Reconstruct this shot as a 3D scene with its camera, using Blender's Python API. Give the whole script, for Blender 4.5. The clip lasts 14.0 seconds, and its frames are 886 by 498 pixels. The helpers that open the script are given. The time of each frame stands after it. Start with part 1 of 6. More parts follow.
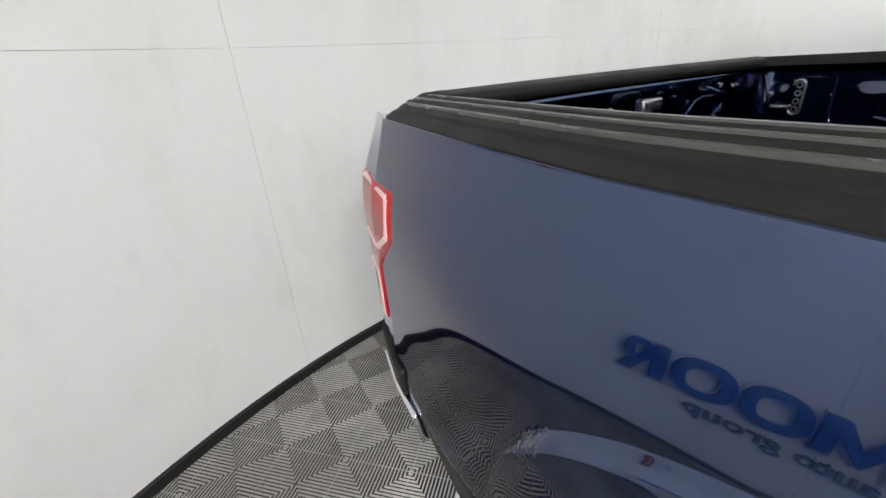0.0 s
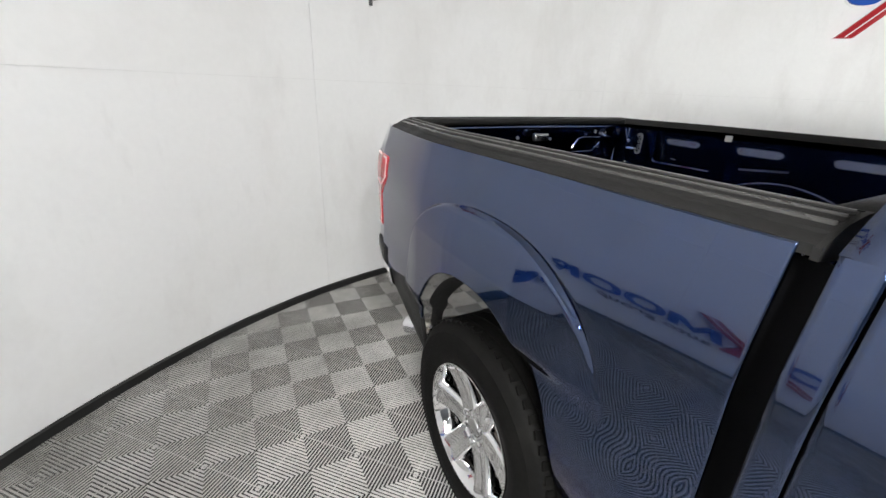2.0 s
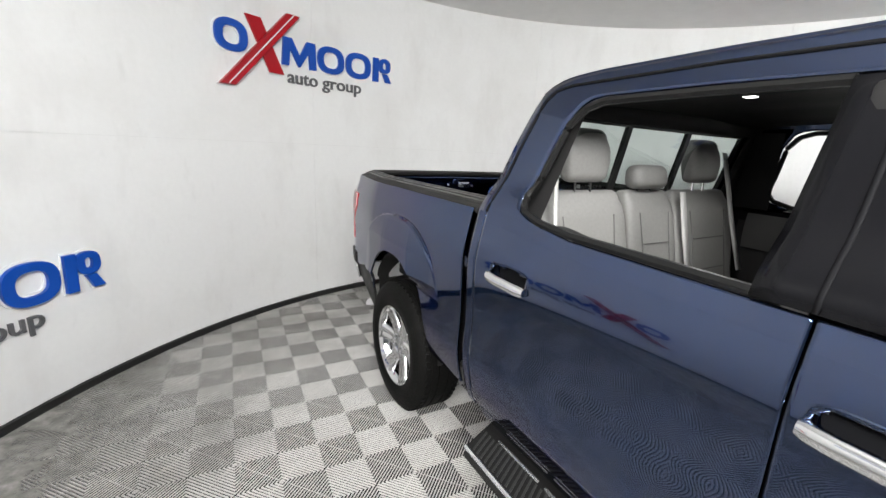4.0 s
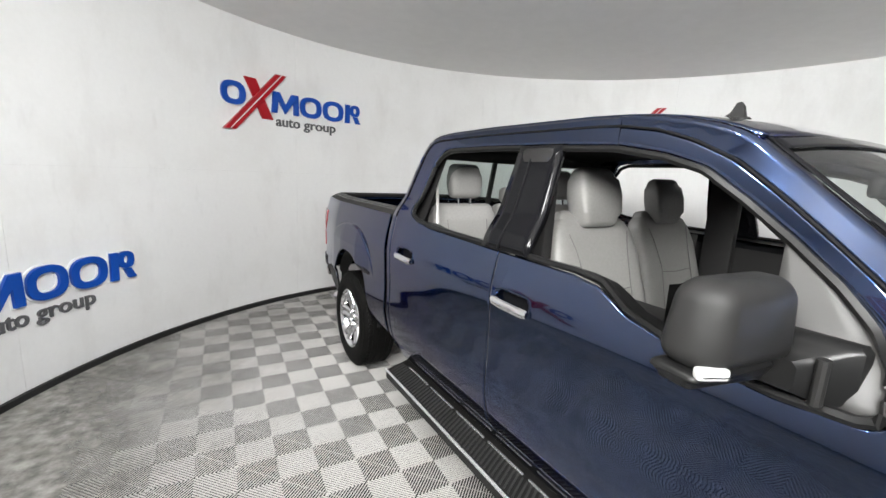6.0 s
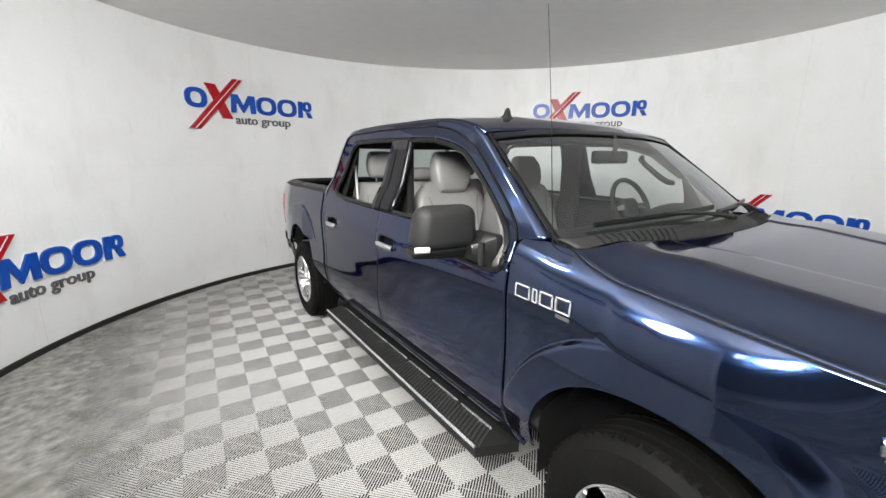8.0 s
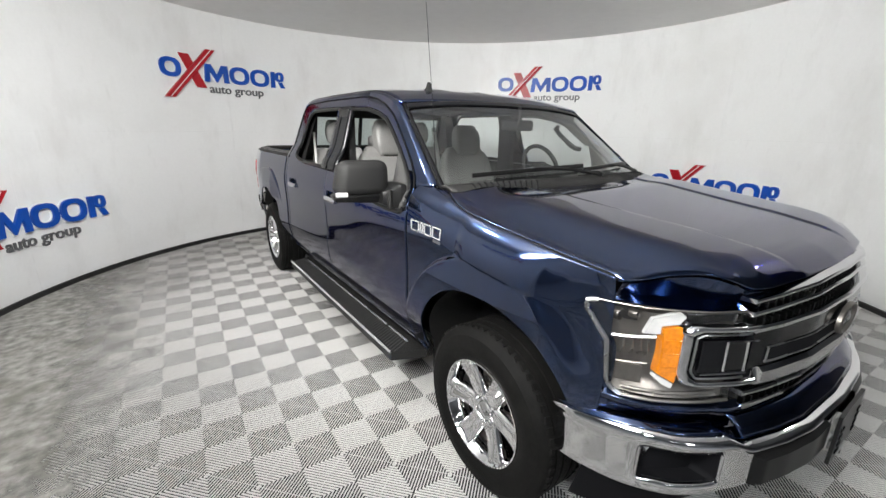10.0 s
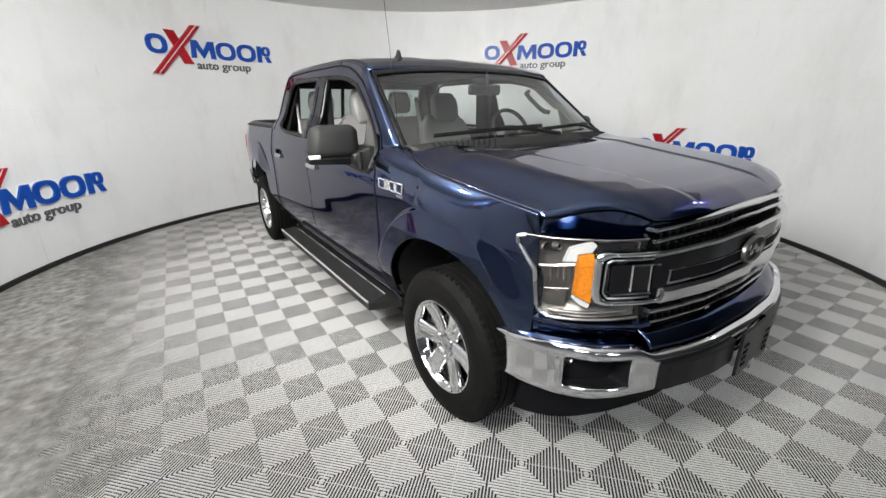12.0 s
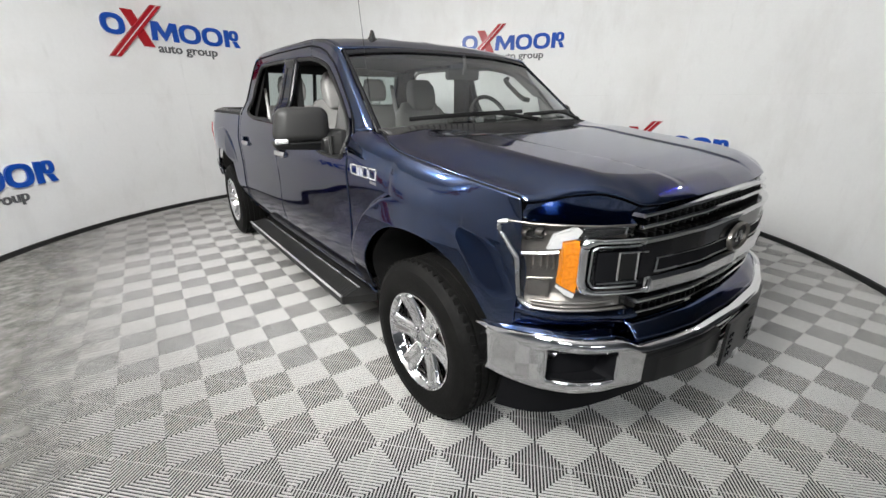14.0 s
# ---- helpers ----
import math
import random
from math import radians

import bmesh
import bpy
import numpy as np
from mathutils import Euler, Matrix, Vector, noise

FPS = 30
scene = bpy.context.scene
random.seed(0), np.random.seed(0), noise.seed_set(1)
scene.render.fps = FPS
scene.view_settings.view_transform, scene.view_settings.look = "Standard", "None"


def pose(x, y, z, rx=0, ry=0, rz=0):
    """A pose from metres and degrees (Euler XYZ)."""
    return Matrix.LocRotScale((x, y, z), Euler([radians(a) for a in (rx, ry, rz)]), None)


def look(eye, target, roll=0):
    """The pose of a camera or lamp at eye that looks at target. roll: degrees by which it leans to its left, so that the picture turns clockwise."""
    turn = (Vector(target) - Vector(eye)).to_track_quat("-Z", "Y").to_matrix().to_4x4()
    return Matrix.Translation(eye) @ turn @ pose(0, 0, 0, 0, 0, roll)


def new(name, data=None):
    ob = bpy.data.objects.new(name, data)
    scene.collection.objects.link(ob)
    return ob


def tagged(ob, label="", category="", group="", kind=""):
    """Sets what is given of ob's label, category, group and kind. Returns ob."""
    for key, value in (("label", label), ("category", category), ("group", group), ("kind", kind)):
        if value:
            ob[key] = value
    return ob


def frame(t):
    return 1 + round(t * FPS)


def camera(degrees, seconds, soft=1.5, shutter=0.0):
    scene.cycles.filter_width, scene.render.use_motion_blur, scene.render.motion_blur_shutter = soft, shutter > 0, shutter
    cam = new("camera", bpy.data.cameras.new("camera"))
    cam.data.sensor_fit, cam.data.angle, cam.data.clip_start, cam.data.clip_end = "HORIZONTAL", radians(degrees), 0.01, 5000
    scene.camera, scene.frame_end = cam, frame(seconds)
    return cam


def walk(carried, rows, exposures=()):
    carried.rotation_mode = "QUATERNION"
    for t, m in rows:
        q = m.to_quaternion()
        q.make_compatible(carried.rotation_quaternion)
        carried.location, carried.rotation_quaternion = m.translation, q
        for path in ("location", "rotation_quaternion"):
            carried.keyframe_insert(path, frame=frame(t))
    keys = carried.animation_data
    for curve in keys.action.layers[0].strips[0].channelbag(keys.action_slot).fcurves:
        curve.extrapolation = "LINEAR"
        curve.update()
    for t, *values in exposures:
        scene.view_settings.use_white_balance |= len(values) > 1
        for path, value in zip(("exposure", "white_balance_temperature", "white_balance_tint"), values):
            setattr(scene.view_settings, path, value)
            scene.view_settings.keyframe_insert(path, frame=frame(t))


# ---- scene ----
cam = camera(94.5, 14.0)
PATH = [
    (0, (-1.235, 3.849, 1.434), (-0.292, 5.408, 0.61), -4.1),
    (0.5, (-1.337, 3.709, 1.448), (-0.41, 5.284, 0.635), -2.4),
    (1, (-1.526, 3.377, 1.469), (-0.552, 4.937, 0.683), 1.3),
    (1.5, (-1.572, 3.052, 1.455), (-0.631, 4.657, 0.721), 2.9),
    (2, (-1.621, 2.765, 1.514), (-0.708, 4.388, 0.784), 2.2),
    (2.5, (-1.765, 2.513, 1.493), (-0.773, 4.116, 0.825), 2.3),
    (3, (-1.879, 2.195, 1.529), (-0.853, 3.794, 0.904), 2.8),
    (3.5, (-1.843, 1.868, 1.539), (-0.863, 3.519, 0.978), 3.1),
    (4, (-1.91, 1.585, 1.572), (-0.926, 3.259, 1.093), 3.1),
    (4.2, (-1.974, 1.472, 1.577), (-0.943, 3.128, 1.133), 3.2),
    (6.3, (-2.084, 0.344, 1.62), (-1.056, 2.022, 1.262), 2.9),
    (6.5, (-2.119, 0.225, 1.625), (-1.092, 1.901, 1.259), 2.9),
    (7, (-2.104, -0.024, 1.632), (-1.071, 1.646, 1.257), 3.4),
    (7.5, (-2.021, -0.285, 1.621), (-0.945, 1.352, 1.214), 2.1),
    (8, (-2.06, -0.524, 1.635), (-0.976, 1.099, 1.199), 0.2),
    (8.2, (-2.122, -0.634, 1.614), (-1.03, 0.982, 1.173), 0.3),
    (10.3, (-2.012, -1.255, 1.593), (-0.906, 0.311, 1.023), 1.1),
    (10.5, (-2.066, -1.32, 1.591), (-0.957, 0.242, 1.015), 1.5),
    (11, (-2.128, -1.441, 1.597), (-1.022, 0.114, 0.998), 1.6),
    (11.5, (-2.073, -1.464, 1.57), (-0.982, 0.084, 0.926), 0.3),
    (12, (-1.986, -1.477, 1.541), (-0.911, 0.074, 0.877), -0.7),
    (12.5, (-1.918, -1.472, 1.52), (-0.882, 0.105, 0.856), -1.0),
    (13, (-1.914, -1.429, 1.522), (-0.85, 0.121, 0.841), -0.3),
    (13.5, (-1.927, -1.403, 1.499), (-0.805, 0.104, 0.814), 0.2),
    (14, (-1.926, -1.404, 1.48), (-0.772, 0.077, 0.793), 0.1),
]
walk(cam, [(t, look(eye, target, roll)) for t, eye, target, roll in PATH], [(0, 0.10), (3.0, 0.12), (6.3, -0.04), (10.3, -0.12), (14.0, -0.10)])

# ---------------------------------------------------------------- light
world = bpy.data.worlds.new("world")
scene.world = world
world.use_nodes = True
world.node_tree.nodes["Background"].inputs[0].default_value = (0.8, 0.9, 1.0, 1)
world.node_tree.nodes["Background"].inputs[1].default_value = 0.02

CX, CY, RAD, CEIL = 0.30, 1.92, 4.0, 3.07      # round photo booth
OPEN_A, OPEN_B = radians(208), radians(300)    # its entrance


def lamp(m, watts, size, colour=(0.985, 0.992, 0.985), spread=150):
    data = bpy.data.lights.new("lamp_light", "AREA")
    data.shape, data.size, data.energy, data.color = "DISK", size, watts, colour
    data.spread = radians(spread)
    ob = new("lamp_light", data)
    ob.matrix_world = m
    return ob


# round spot lamps out of view under the ceiling on the entrance side: place and aim; the last three are added fill
LAMPS = [((-2.9, 0.6, 2.60), (1.8, 4.0, 1.7), 50, 130, 0.80), ((-2.9, -0.9, 2.60), (3.8, 2.2, 1.9), 116, 112, 0.85),
         ((-1.6, 1.4, 2.975), (-2.9, 4.4, 1.4), 29, 120, 0.26), ((-2.1, 1.5, 2.97), (-2.5, 1.6, 0.0), 23, 170, 0.22),
         ((2.8, -1.4, 2.90), (2.0, -1.0, 0.0), 85, 150, 0.40)]
for eye, aim, watts, spread, size in LAMPS:
    lamp(look(eye, aim) @ pose(0, 0, -0.004), watts, size, spread=spread)
lamp(pose(-0.14, 2.42, 1.808), 4.5, 0.03)           # the cab's dome lamp
# unseen lamps added in the hall to brighten the truck's front and floor
HALL = [(-4.6, -3.2), (-2.2, -6.0), (-6.6, -1.6), (-4.4, -5.6), (-6.8, -4.4), (-5.2, -0.4)]
for hx, hy in HALL[:2]:
    lamp(pose(hx, hy, 4.08), 125, 0.8, (0.9, 0.95, 1.0))


# ---------------------------------------------------------------- materials
def material(name, base, rough=0.5, metal=0.0, coat=0.0, coat_rough=0.03, spec=0.5, grain=0.0, grain_scale=200.0,
             bump=0.0, bump_scale=300.0, rough_var=0.0, stain=0.0, stain_scale=3.0, stain_colour=None, rand=0.0):
    m = bpy.data.materials.new(name)
    m.use_nodes = True
    nt = m.node_tree
    p = nt.nodes["Principled BSDF"]
    p.inputs["Base Color"].default_value = (*base, 1)
    p.inputs["Roughness"].default_value = rough
    p.inputs["Metallic"].default_value = metal
    p.inputs["Coat Weight"].default_value = coat
    p.inputs["Coat Roughness"].default_value = coat_rough
    p.inputs["Specular IOR Level"].default_value = spec
    geo = nt.nodes.new("ShaderNodeNewGeometry")

    def noise_node(scale, detail=4.0):
        n = nt.nodes.new("ShaderNodeTexNoise")
        n.inputs["Scale"].default_value = scale
        n.inputs["Detail"].default_value = detail
        nt.links.new(geo.outputs["Position"], n.inputs["Vector"])
        return n

    def mixed(fac, a, b):
        x = nt.nodes.new("ShaderNodeMix")
        x.data_type = "RGBA"
        nt.links.new(fac, x.inputs["Factor"])
        for sock, val in (("A", a), ("B", b)):
            target = [s for s in x.inputs if s.name == sock and s.type == "RGBA"][0]
            if isinstance(val, tuple):
                target.default_value = (*val, 1)
            else:
                nt.links.new(val, target)
        return [s for s in x.outputs if s.type == "RGBA"][0]

    def ranged(src, lo, hi, a=0.0, b=1.0):
        r = nt.nodes.new("ShaderNodeMapRange")
        for key, val in (("From Min", lo), ("From Max", hi), ("To Min", a), ("To Max", b)):
            r.inputs[key].default_value = val
        nt.links.new(src, r.inputs["Value"])
        return r.outputs["Result"]

    colour = base
    if grain:
        n = noise_node(grain_scale)
        colour = mixed(ranged(n.outputs["Fac"], 0.3, 0.7), tuple(c * (1 - grain) for c in base), tuple(min(1, c * (1 + grain)) for c in base))
    if stain:
        n = noise_node(stain_scale, 6)
        colour = mixed(ranged(n.outputs["Fac"], 0.5, 0.8, 0, stain), colour, stain_colour or tuple(c * 0.6 for c in base))
    if rand:
        oi = nt.nodes.new("ShaderNodeObjectInfo")
        colour = mixed(ranged(oi.outputs["Random"], 0, 1, 0, rand), colour, tuple(c * 0.72 for c in base))
    if not isinstance(colour, tuple):
        nt.links.new(colour, p.inputs["Base Color"])
    if rough_var:
        n = noise_node(6.0, 6)
        nt.links.new(ranged(n.outputs["Fac"], 0.3, 0.7, max(0, rough - rough_var), min(1, rough + rough_var)), p.inputs["Roughness"])
    if bump:
        n = noise_node(bump_scale, 3)
        b = nt.nodes.new("ShaderNodeBump")
        b.inputs["Strength"].default_value = bump
        b.inputs["Distance"].default_value = 0.002
        nt.links.new(n.outputs["Fac"], b.inputs["Height"])
        nt.links.new(b.outputs["Normal"], p.inputs["Normal"])
    return m


def glass_material(name, tint, rough=0.0, least=0.09):
    m = bpy.data.materials.new(name)
    m.use_nodes = True
    nt = m.node_tree
    nt.nodes.remove(nt.nodes["Principled BSDF"])
    t = nt.nodes.new("ShaderNodeBsdfTransparent")
    t.inputs[0].default_value = (*tint, 1)
    g = nt.nodes.new("ShaderNodeBsdfGlossy")
    g.inputs["Roughness"].default_value = rough
    w = nt.nodes.new("ShaderNodeLayerWeight")
    w.inputs[0].default_value = 0.5
    k = nt.nodes.new("ShaderNodeMath")
    k.operation = "POWER"
    k.inputs[1].default_value = 3.2
    nt.links.new(w.outputs["Facing"], k.inputs[0])
    f = nt.nodes.new("ShaderNodeMapRange")
    f.inputs["To Min"].default_value = least
    nt.links.new(k.outputs[0], f.inputs["Value"])
    x = nt.nodes.new("ShaderNodeMixShader")
    nt.links.new(f.outputs[0], x.inputs[0])
    nt.links.new(t.outputs[0], x.inputs[1])
    nt.links.new(g.outputs[0], x.inputs[2])
    nt.links.new(x.outputs[0], nt.nodes["Material Output"].inputs[0])
    return m


def glow(name, colour, strength):
    m = material(name, colour, 0.4)
    p = m.node_tree.nodes["Principled BSDF"]
    p.inputs["Emission Color"].default_value = (*colour, 1)
    p.inputs["Emission Strength"].default_value = strength
    return m


M = {
    "paint": material("blue_paint", (0.024, 0.048, 0.125), 0.14, 1.0, 1.0, 0.008, grain=0.18, grain_scale=1500),
    # darker copy of the body blue, used inside the bed
    "paint_in": material("blue_paint_darker", (0.010, 0.022, 0.07), 0.26, 1.0, 1.0, 0.03, grain=0.2, grain_scale=600),
    "plastic": material("black_textured_plastic", (0.015, 0.0147, 0.0143), 0.5, bump=0.25, bump_scale=900, rough_var=0.08, spec=0.25),
    # near-black for rubber seals and for the shade of gaps and recesses
    "gap": material("shadow_rubber", (0.005, 0.005, 0.006), 0.7, spec=0.12),
    "gloss": material("gloss_black", (0.005, 0.005, 0.006), 0.10, spec=0.18),
    "trim": material("satin_black_trim", (0.008, 0.008, 0.008), 0.32, spec=0.22),
    "chrome": material("chrome", (0.78, 0.78, 0.79), 0.06, 1.0, rough_var=0.03),
    "satin": material("satin_metal", (0.5, 0.5, 0.5), 0.28, 1.0, rough_var=0.08),
    "steel": material("exhaust_steel", (0.42, 0.39, 0.35), 0.3, 1.0, rough_var=0.12, stain=0.6, stain_colour=(0.16, 0.12, 0.09), stain_scale=8),
    "rubber": material("tyre_rubber", (0.0065, 0.0063, 0.006), 0.62, spec=0.07, bump=0.3, bump_scale=400, grain=0.2, grain_scale=60, stain=0.3, stain_colour=(0.02, 0.019, 0.017), stain_scale=9),
    "leather": material("grey_leather", (0.185, 0.180, 0.173), 0.5, bump=0.25, bump_scale=500, grain=0.06, grain_scale=80),
    "piping": material("seat_seam_thread", (0.10, 0.097, 0.093), 0.7),
    "rail": material("ribbed_rail_plastic", (0.014, 0.0137, 0.0132), 0.55, spec=0.22, bump=0.25, bump_scale=900, rough_var=0.08),
    "bright": material("bright_badge_metal", (0.82, 0.82, 0.83), 0.22, 0.8),
    "grille": material("grille_metal", (0.62, 0.62, 0.63), 0.09, 1.0, rough_var=0.05),
    "smoke": material("smoked_reflector", (0.21, 0.195, 0.178), 0.45, 1.0, rough_var=0.06),
    "interior": material("dark_interior", (0.016, 0.0155, 0.0155), 0.6, bump=0.2, bump_scale=700, spec=0.18),
    "sail": material("grey_interior_trim", (0.048, 0.047, 0.0455), 0.5, bump=0.2, bump_scale=700),
    "belt": material("seat_belt_webbing", (0.52, 0.51, 0.495), 0.6, bump=0.2, bump_scale=900),
    "wind": glass_material("windscreen_glass", (0.80, 0.86, 0.84)),
    "rearglass": glass_material("tinted_rear_glass", (0.50, 0.56, 0.54), least=0.015),
    "lens": glass_material("lamp_lens", (0.9, 0.9, 0.9)),
    "red": material("red_lamp_lens", (0.38, 0.010, 0.018), 0.16, coat=0.0, spec=0.3, grain=0.15, grain_scale=120),
    "redlight": material("pale_red_lens", (0.80, 0.42, 0.42), 0.2, coat=1.0),
    "amber": material("amber_lamp_lens", (0.50, 0.155, 0.005), 0.15, coat=1.0, grain=0.2, grain_scale=90),
    "white": material("clear_marker", (0.50, 0.50, 0.49), 0.2, coat=1.0),
    "wall": material("white_wall_panel", (0.80, 0.80, 0.793), 0.42, grain=0.012, grain_scale=30, stain=0.34, stain_scale=1.3,
                     stain_colour=(0.60, 0.58, 0.555), bump=0.04, bump_scale=60, rough_var=0.06),
    "seam": material("wall_seam", (0.66, 0.655, 0.645), 0.7),
    "skirt": material("black_base_strip", (0.012, 0.012, 0.012), 0.5),
    "ceiling": material("ceiling_paint", (0.80, 0.79, 0.775), 0.7, grain=0.02, grain_scale=8),
    "hall": material("hall_wall", (0.30, 0.305, 0.315), 0.8, stain=0.4),
    "blue": material("blue_sign_acrylic", (0.007, 0.068, 0.38), 0.3, grain=0.12, grain_scale=3, spec=0.3),
    "signred": material("red_sign_acrylic", (0.36, 0.006, 0.013), 0.3, grain=0.1, grain_scale=3, spec=0.3),
    "signgrey": material("grey_sign_acrylic", (0.10, 0.10, 0.105), 0.35),
    # lighter than the rail plastic: the ridge tops' sheen is in the colour
    "ridge": material("rail_ridge_sheen", (0.060, 0.0585, 0.056), 0.25, spec=0.5, rough_var=0.05),
    "tread": material("step_tread", (0.055, 0.054, 0.052), 0.42, 0.3, rough_var=0.1),
    "signwhite": material("white_sign_edge", (0.82, 0.82, 0.82), 0.4),
    "lamp": glow("lamp_diffuser", (1.0, 0.97, 0.92), 14.0),
    "halllamp": glow("hall_fill_diffuser", (0.92, 0.96, 1.0), 14.0),
    "dome": glow("dome_light_lens", (1.0, 0.98, 0.95), 3.0),
}

def smudge(mat, colour, lo, hi, strength, scale):
    """Faint upright smears over a wall."""
    nt = mat.node_tree
    p = nt.nodes["Principled BSDF"]
    geo = nt.nodes.new("ShaderNodeNewGeometry")
    vm = nt.nodes.new("ShaderNodeVectorMath")
    vm.operation = "MULTIPLY"
    vm.inputs[1].default_value = scale
    nt.links.new(geo.outputs["Position"], vm.inputs[0])
    n = nt.nodes.new("ShaderNodeTexNoise")
    n.inputs["Scale"].default_value = 1.0
    n.inputs["Detail"].default_value = 7
    n.inputs["Roughness"].default_value = 0.62
    nt.links.new(vm.outputs[0], n.inputs["Vector"])
    r = nt.nodes.new("ShaderNodeMapRange")
    for key, val in (("From Min", lo), ("From Max", hi), ("To Min", 0.0), ("To Max", strength)):
        r.inputs[key].default_value = val
    nt.links.new(n.outputs["Fac"], r.inputs["Value"])
    x = nt.nodes.new("ShaderNodeMix")
    x.data_type = "RGBA"
    nt.links.new(r.outputs["Result"], x.inputs["Factor"])
    cols = [i for i in x.inputs if i.type == "RGBA"]
    nt.links.new(p.inputs["Base Color"].links[0].from_socket, cols[0])
    cols[1].default_value = (*colour, 1)
    nt.links.new([o for o in x.outputs if o.type == "RGBA"][0], p.inputs["Base Color"])


smudge(M["wall"], (0.60, 0.585, 0.57), 0.52, 0.78, 0.46, (2.2, 2.2, 0.9))
smudge(M["wall"], (0.56, 0.55, 0.535), 0.60, 0.80, 0.26, (9.0, 9.0, 3.0))
for key in ("paint", "paint_in"):    # dark flakes under a clear lacquer
    M[key].node_tree.nodes["Principled BSDF"].inputs["Coat IOR"].default_value = 1.62
    M[key].node_tree.nodes["Principled BSDF"].inputs["Specular Tint"].default_value = (0.12, 0.16, 0.30, 1)


# ---------------------------------------------------------------- mesh helpers
def part(name, bm, mat, parent, label="", smooth=True, sharp=35):
    me = bpy.data.meshes.new(name)
    bmesh.ops.remove_doubles(bm, verts=bm.verts, dist=1e-5)
    bmesh.ops.recalc_face_normals(bm, faces=bm.faces)
    bm.normal_update()
    for f in bm.faces:
        f.smooth = smooth
    for e in bm.edges:
        if len(e.link_faces) == 2 and e.calc_face_angle(0) > radians(sharp):
            e.smooth = False
    bm.to_mesh(me)
    bm.free()
    me.materials.append(M[mat])
    ob = new(name, me)
    ob.parent = parent
    if label:
        ob["label"] = label
    return ob


def flipped(bm):
    c = bm.copy()
    for v in c.verts:
        v.co.x = -v.co.x
    return c


def pair(name, bm, mat, parent, label="", thick=0.0, sharp=35):
    """A part of the passenger side and its twin on the driver's side."""
    other = flipped(bm)
    out = [part(name, bm, mat, parent, label, sharp=sharp), part(name, other, mat, parent, label, sharp=sharp)]
    for ob in out:
        if thick:
            solid(ob, thick)
    return out


def solid(ob, thick, offset=0.0):
    s = ob.modifiers.new("thickness", "SOLIDIFY")
    s.thickness, s.offset = thick, offset
    return ob


def thing(name, label, category, at=(0, 0, 0), group="", kind=""):
    e = new(name)
    e.empty_display_size = 0.2
    e.location = at
    return tagged(e, label, category, group, kind)


def grid(fn, nu, nv, bm=None):
    bm = bm or bmesh.new()
    rows = [[bm.verts.new(fn(i / nu, j / nv)) for j in range(nv + 1)] for i in range(nu + 1)]
    for i in range(nu):
        for j in range(nv):
            bm.faces.new((rows[i][j], rows[i + 1][j], rows[i + 1][j + 1], rows[i][j + 1]))
    return bm


def along(points, u):
    """A place on a polyline of any dimension, by its share of the length."""
    p = np.array(points, float)
    d = np.r_[0, np.cumsum(np.linalg.norm(np.diff(p, axis=0), axis=1))]
    return np.array([np.interp(u * d[-1], d, p[:, k]) for k in range(p.shape[1])])


def ruled(a, b, nu, nv, fn):
    """A sheet between two polylines of (y, z); fn gives the place."""
    pa = [along(a, i / nu) for i in range(nu + 1)]
    pb = [along(b, i / nu) for i in range(nu + 1)]
    return grid(lambda u, v: fn(*(pa[round(u * nu)] * (1 - v) + pb[round(u * nu)] * v)), nu, nv)


def box(bm, lo, hi, bevel=0.0, seg=2, m=None):
    lo, hi = Vector(lo), Vector(hi)
    r = bmesh.ops.create_cube(bm, size=1)["verts"]
    for v in r:
        v.co = Vector((lo[k] + (v.co[k] + 0.5) * (hi[k] - lo[k]) for k in range(3)))
    if bevel:
        edges = list({e for v in r for e in v.link_edges})
        r = bmesh.ops.bevel(bm, geom=edges, offset=bevel, segments=seg, profile=0.5, affect="EDGES")["verts"]
    if m is not None:
        seen = set(r)
        for v in list(r):
            for f in v.link_faces:
                seen.update(f.verts)
        bmesh.ops.transform(bm, matrix=m, verts=list(seen))
    return bm


def lathe(profile, steps, centre, axis="x"):
    """Turns a profile of (along, radius) round the axis x, y or z through centre."""
    bm = bmesh.new()
    rows = []
    for k in range(steps):
        a = 2 * math.pi * k / steps
        ring = []
        for d, r in profile:
            c, s = r * math.cos(a), r * math.sin(a)
            p = {"x": (d, c, s), "y": (c, d, s), "z": (c, s, d)}[axis]
            ring.append(bm.verts.new(Vector(p) + Vector(centre)))
        rows.append(ring)
    for k in range(steps):
        for j in range(len(profile) - 1):
            bm.faces.new((rows[k][j], rows[k][j + 1], rows[(k + 1) % steps][j + 1], rows[(k + 1) % steps][j]))
    return bm


def tube(points, r, sides=8, bm=None, flat=1.0, caps=True):
    bm = bm or bmesh.new()
    pts = [Vector(p) for p in points]
    rings = []
    for i, p in enumerate(pts):
        d = (pts[min(i + 1, len(pts) - 1)] - pts[max(i - 1, 0)]).normalized()
        up = Vector((0, 0, 1)) if abs(d.z) < 0.9 else Vector((1, 0, 0))
        s = d.cross(up).normalized()
        t = s.cross(d)
        rad = float(r[i]) if isinstance(r, (list, tuple)) else r
        rings.append([bm.verts.new(p + rad * (math.cos(2 * math.pi * k / sides) * s + flat * math.sin(2 * math.pi * k / sides) * t)) for k in range(sides)])
    for a, b in zip(rings, rings[1:]):
        for k in range(sides):
            bm.faces.new((a[k], a[(k + 1) % sides], b[(k + 1) % sides], b[k]))
    if caps:
        bm.faces.new(rings[0])
        bm.faces.new(rings[-1][::-1])
    return bm


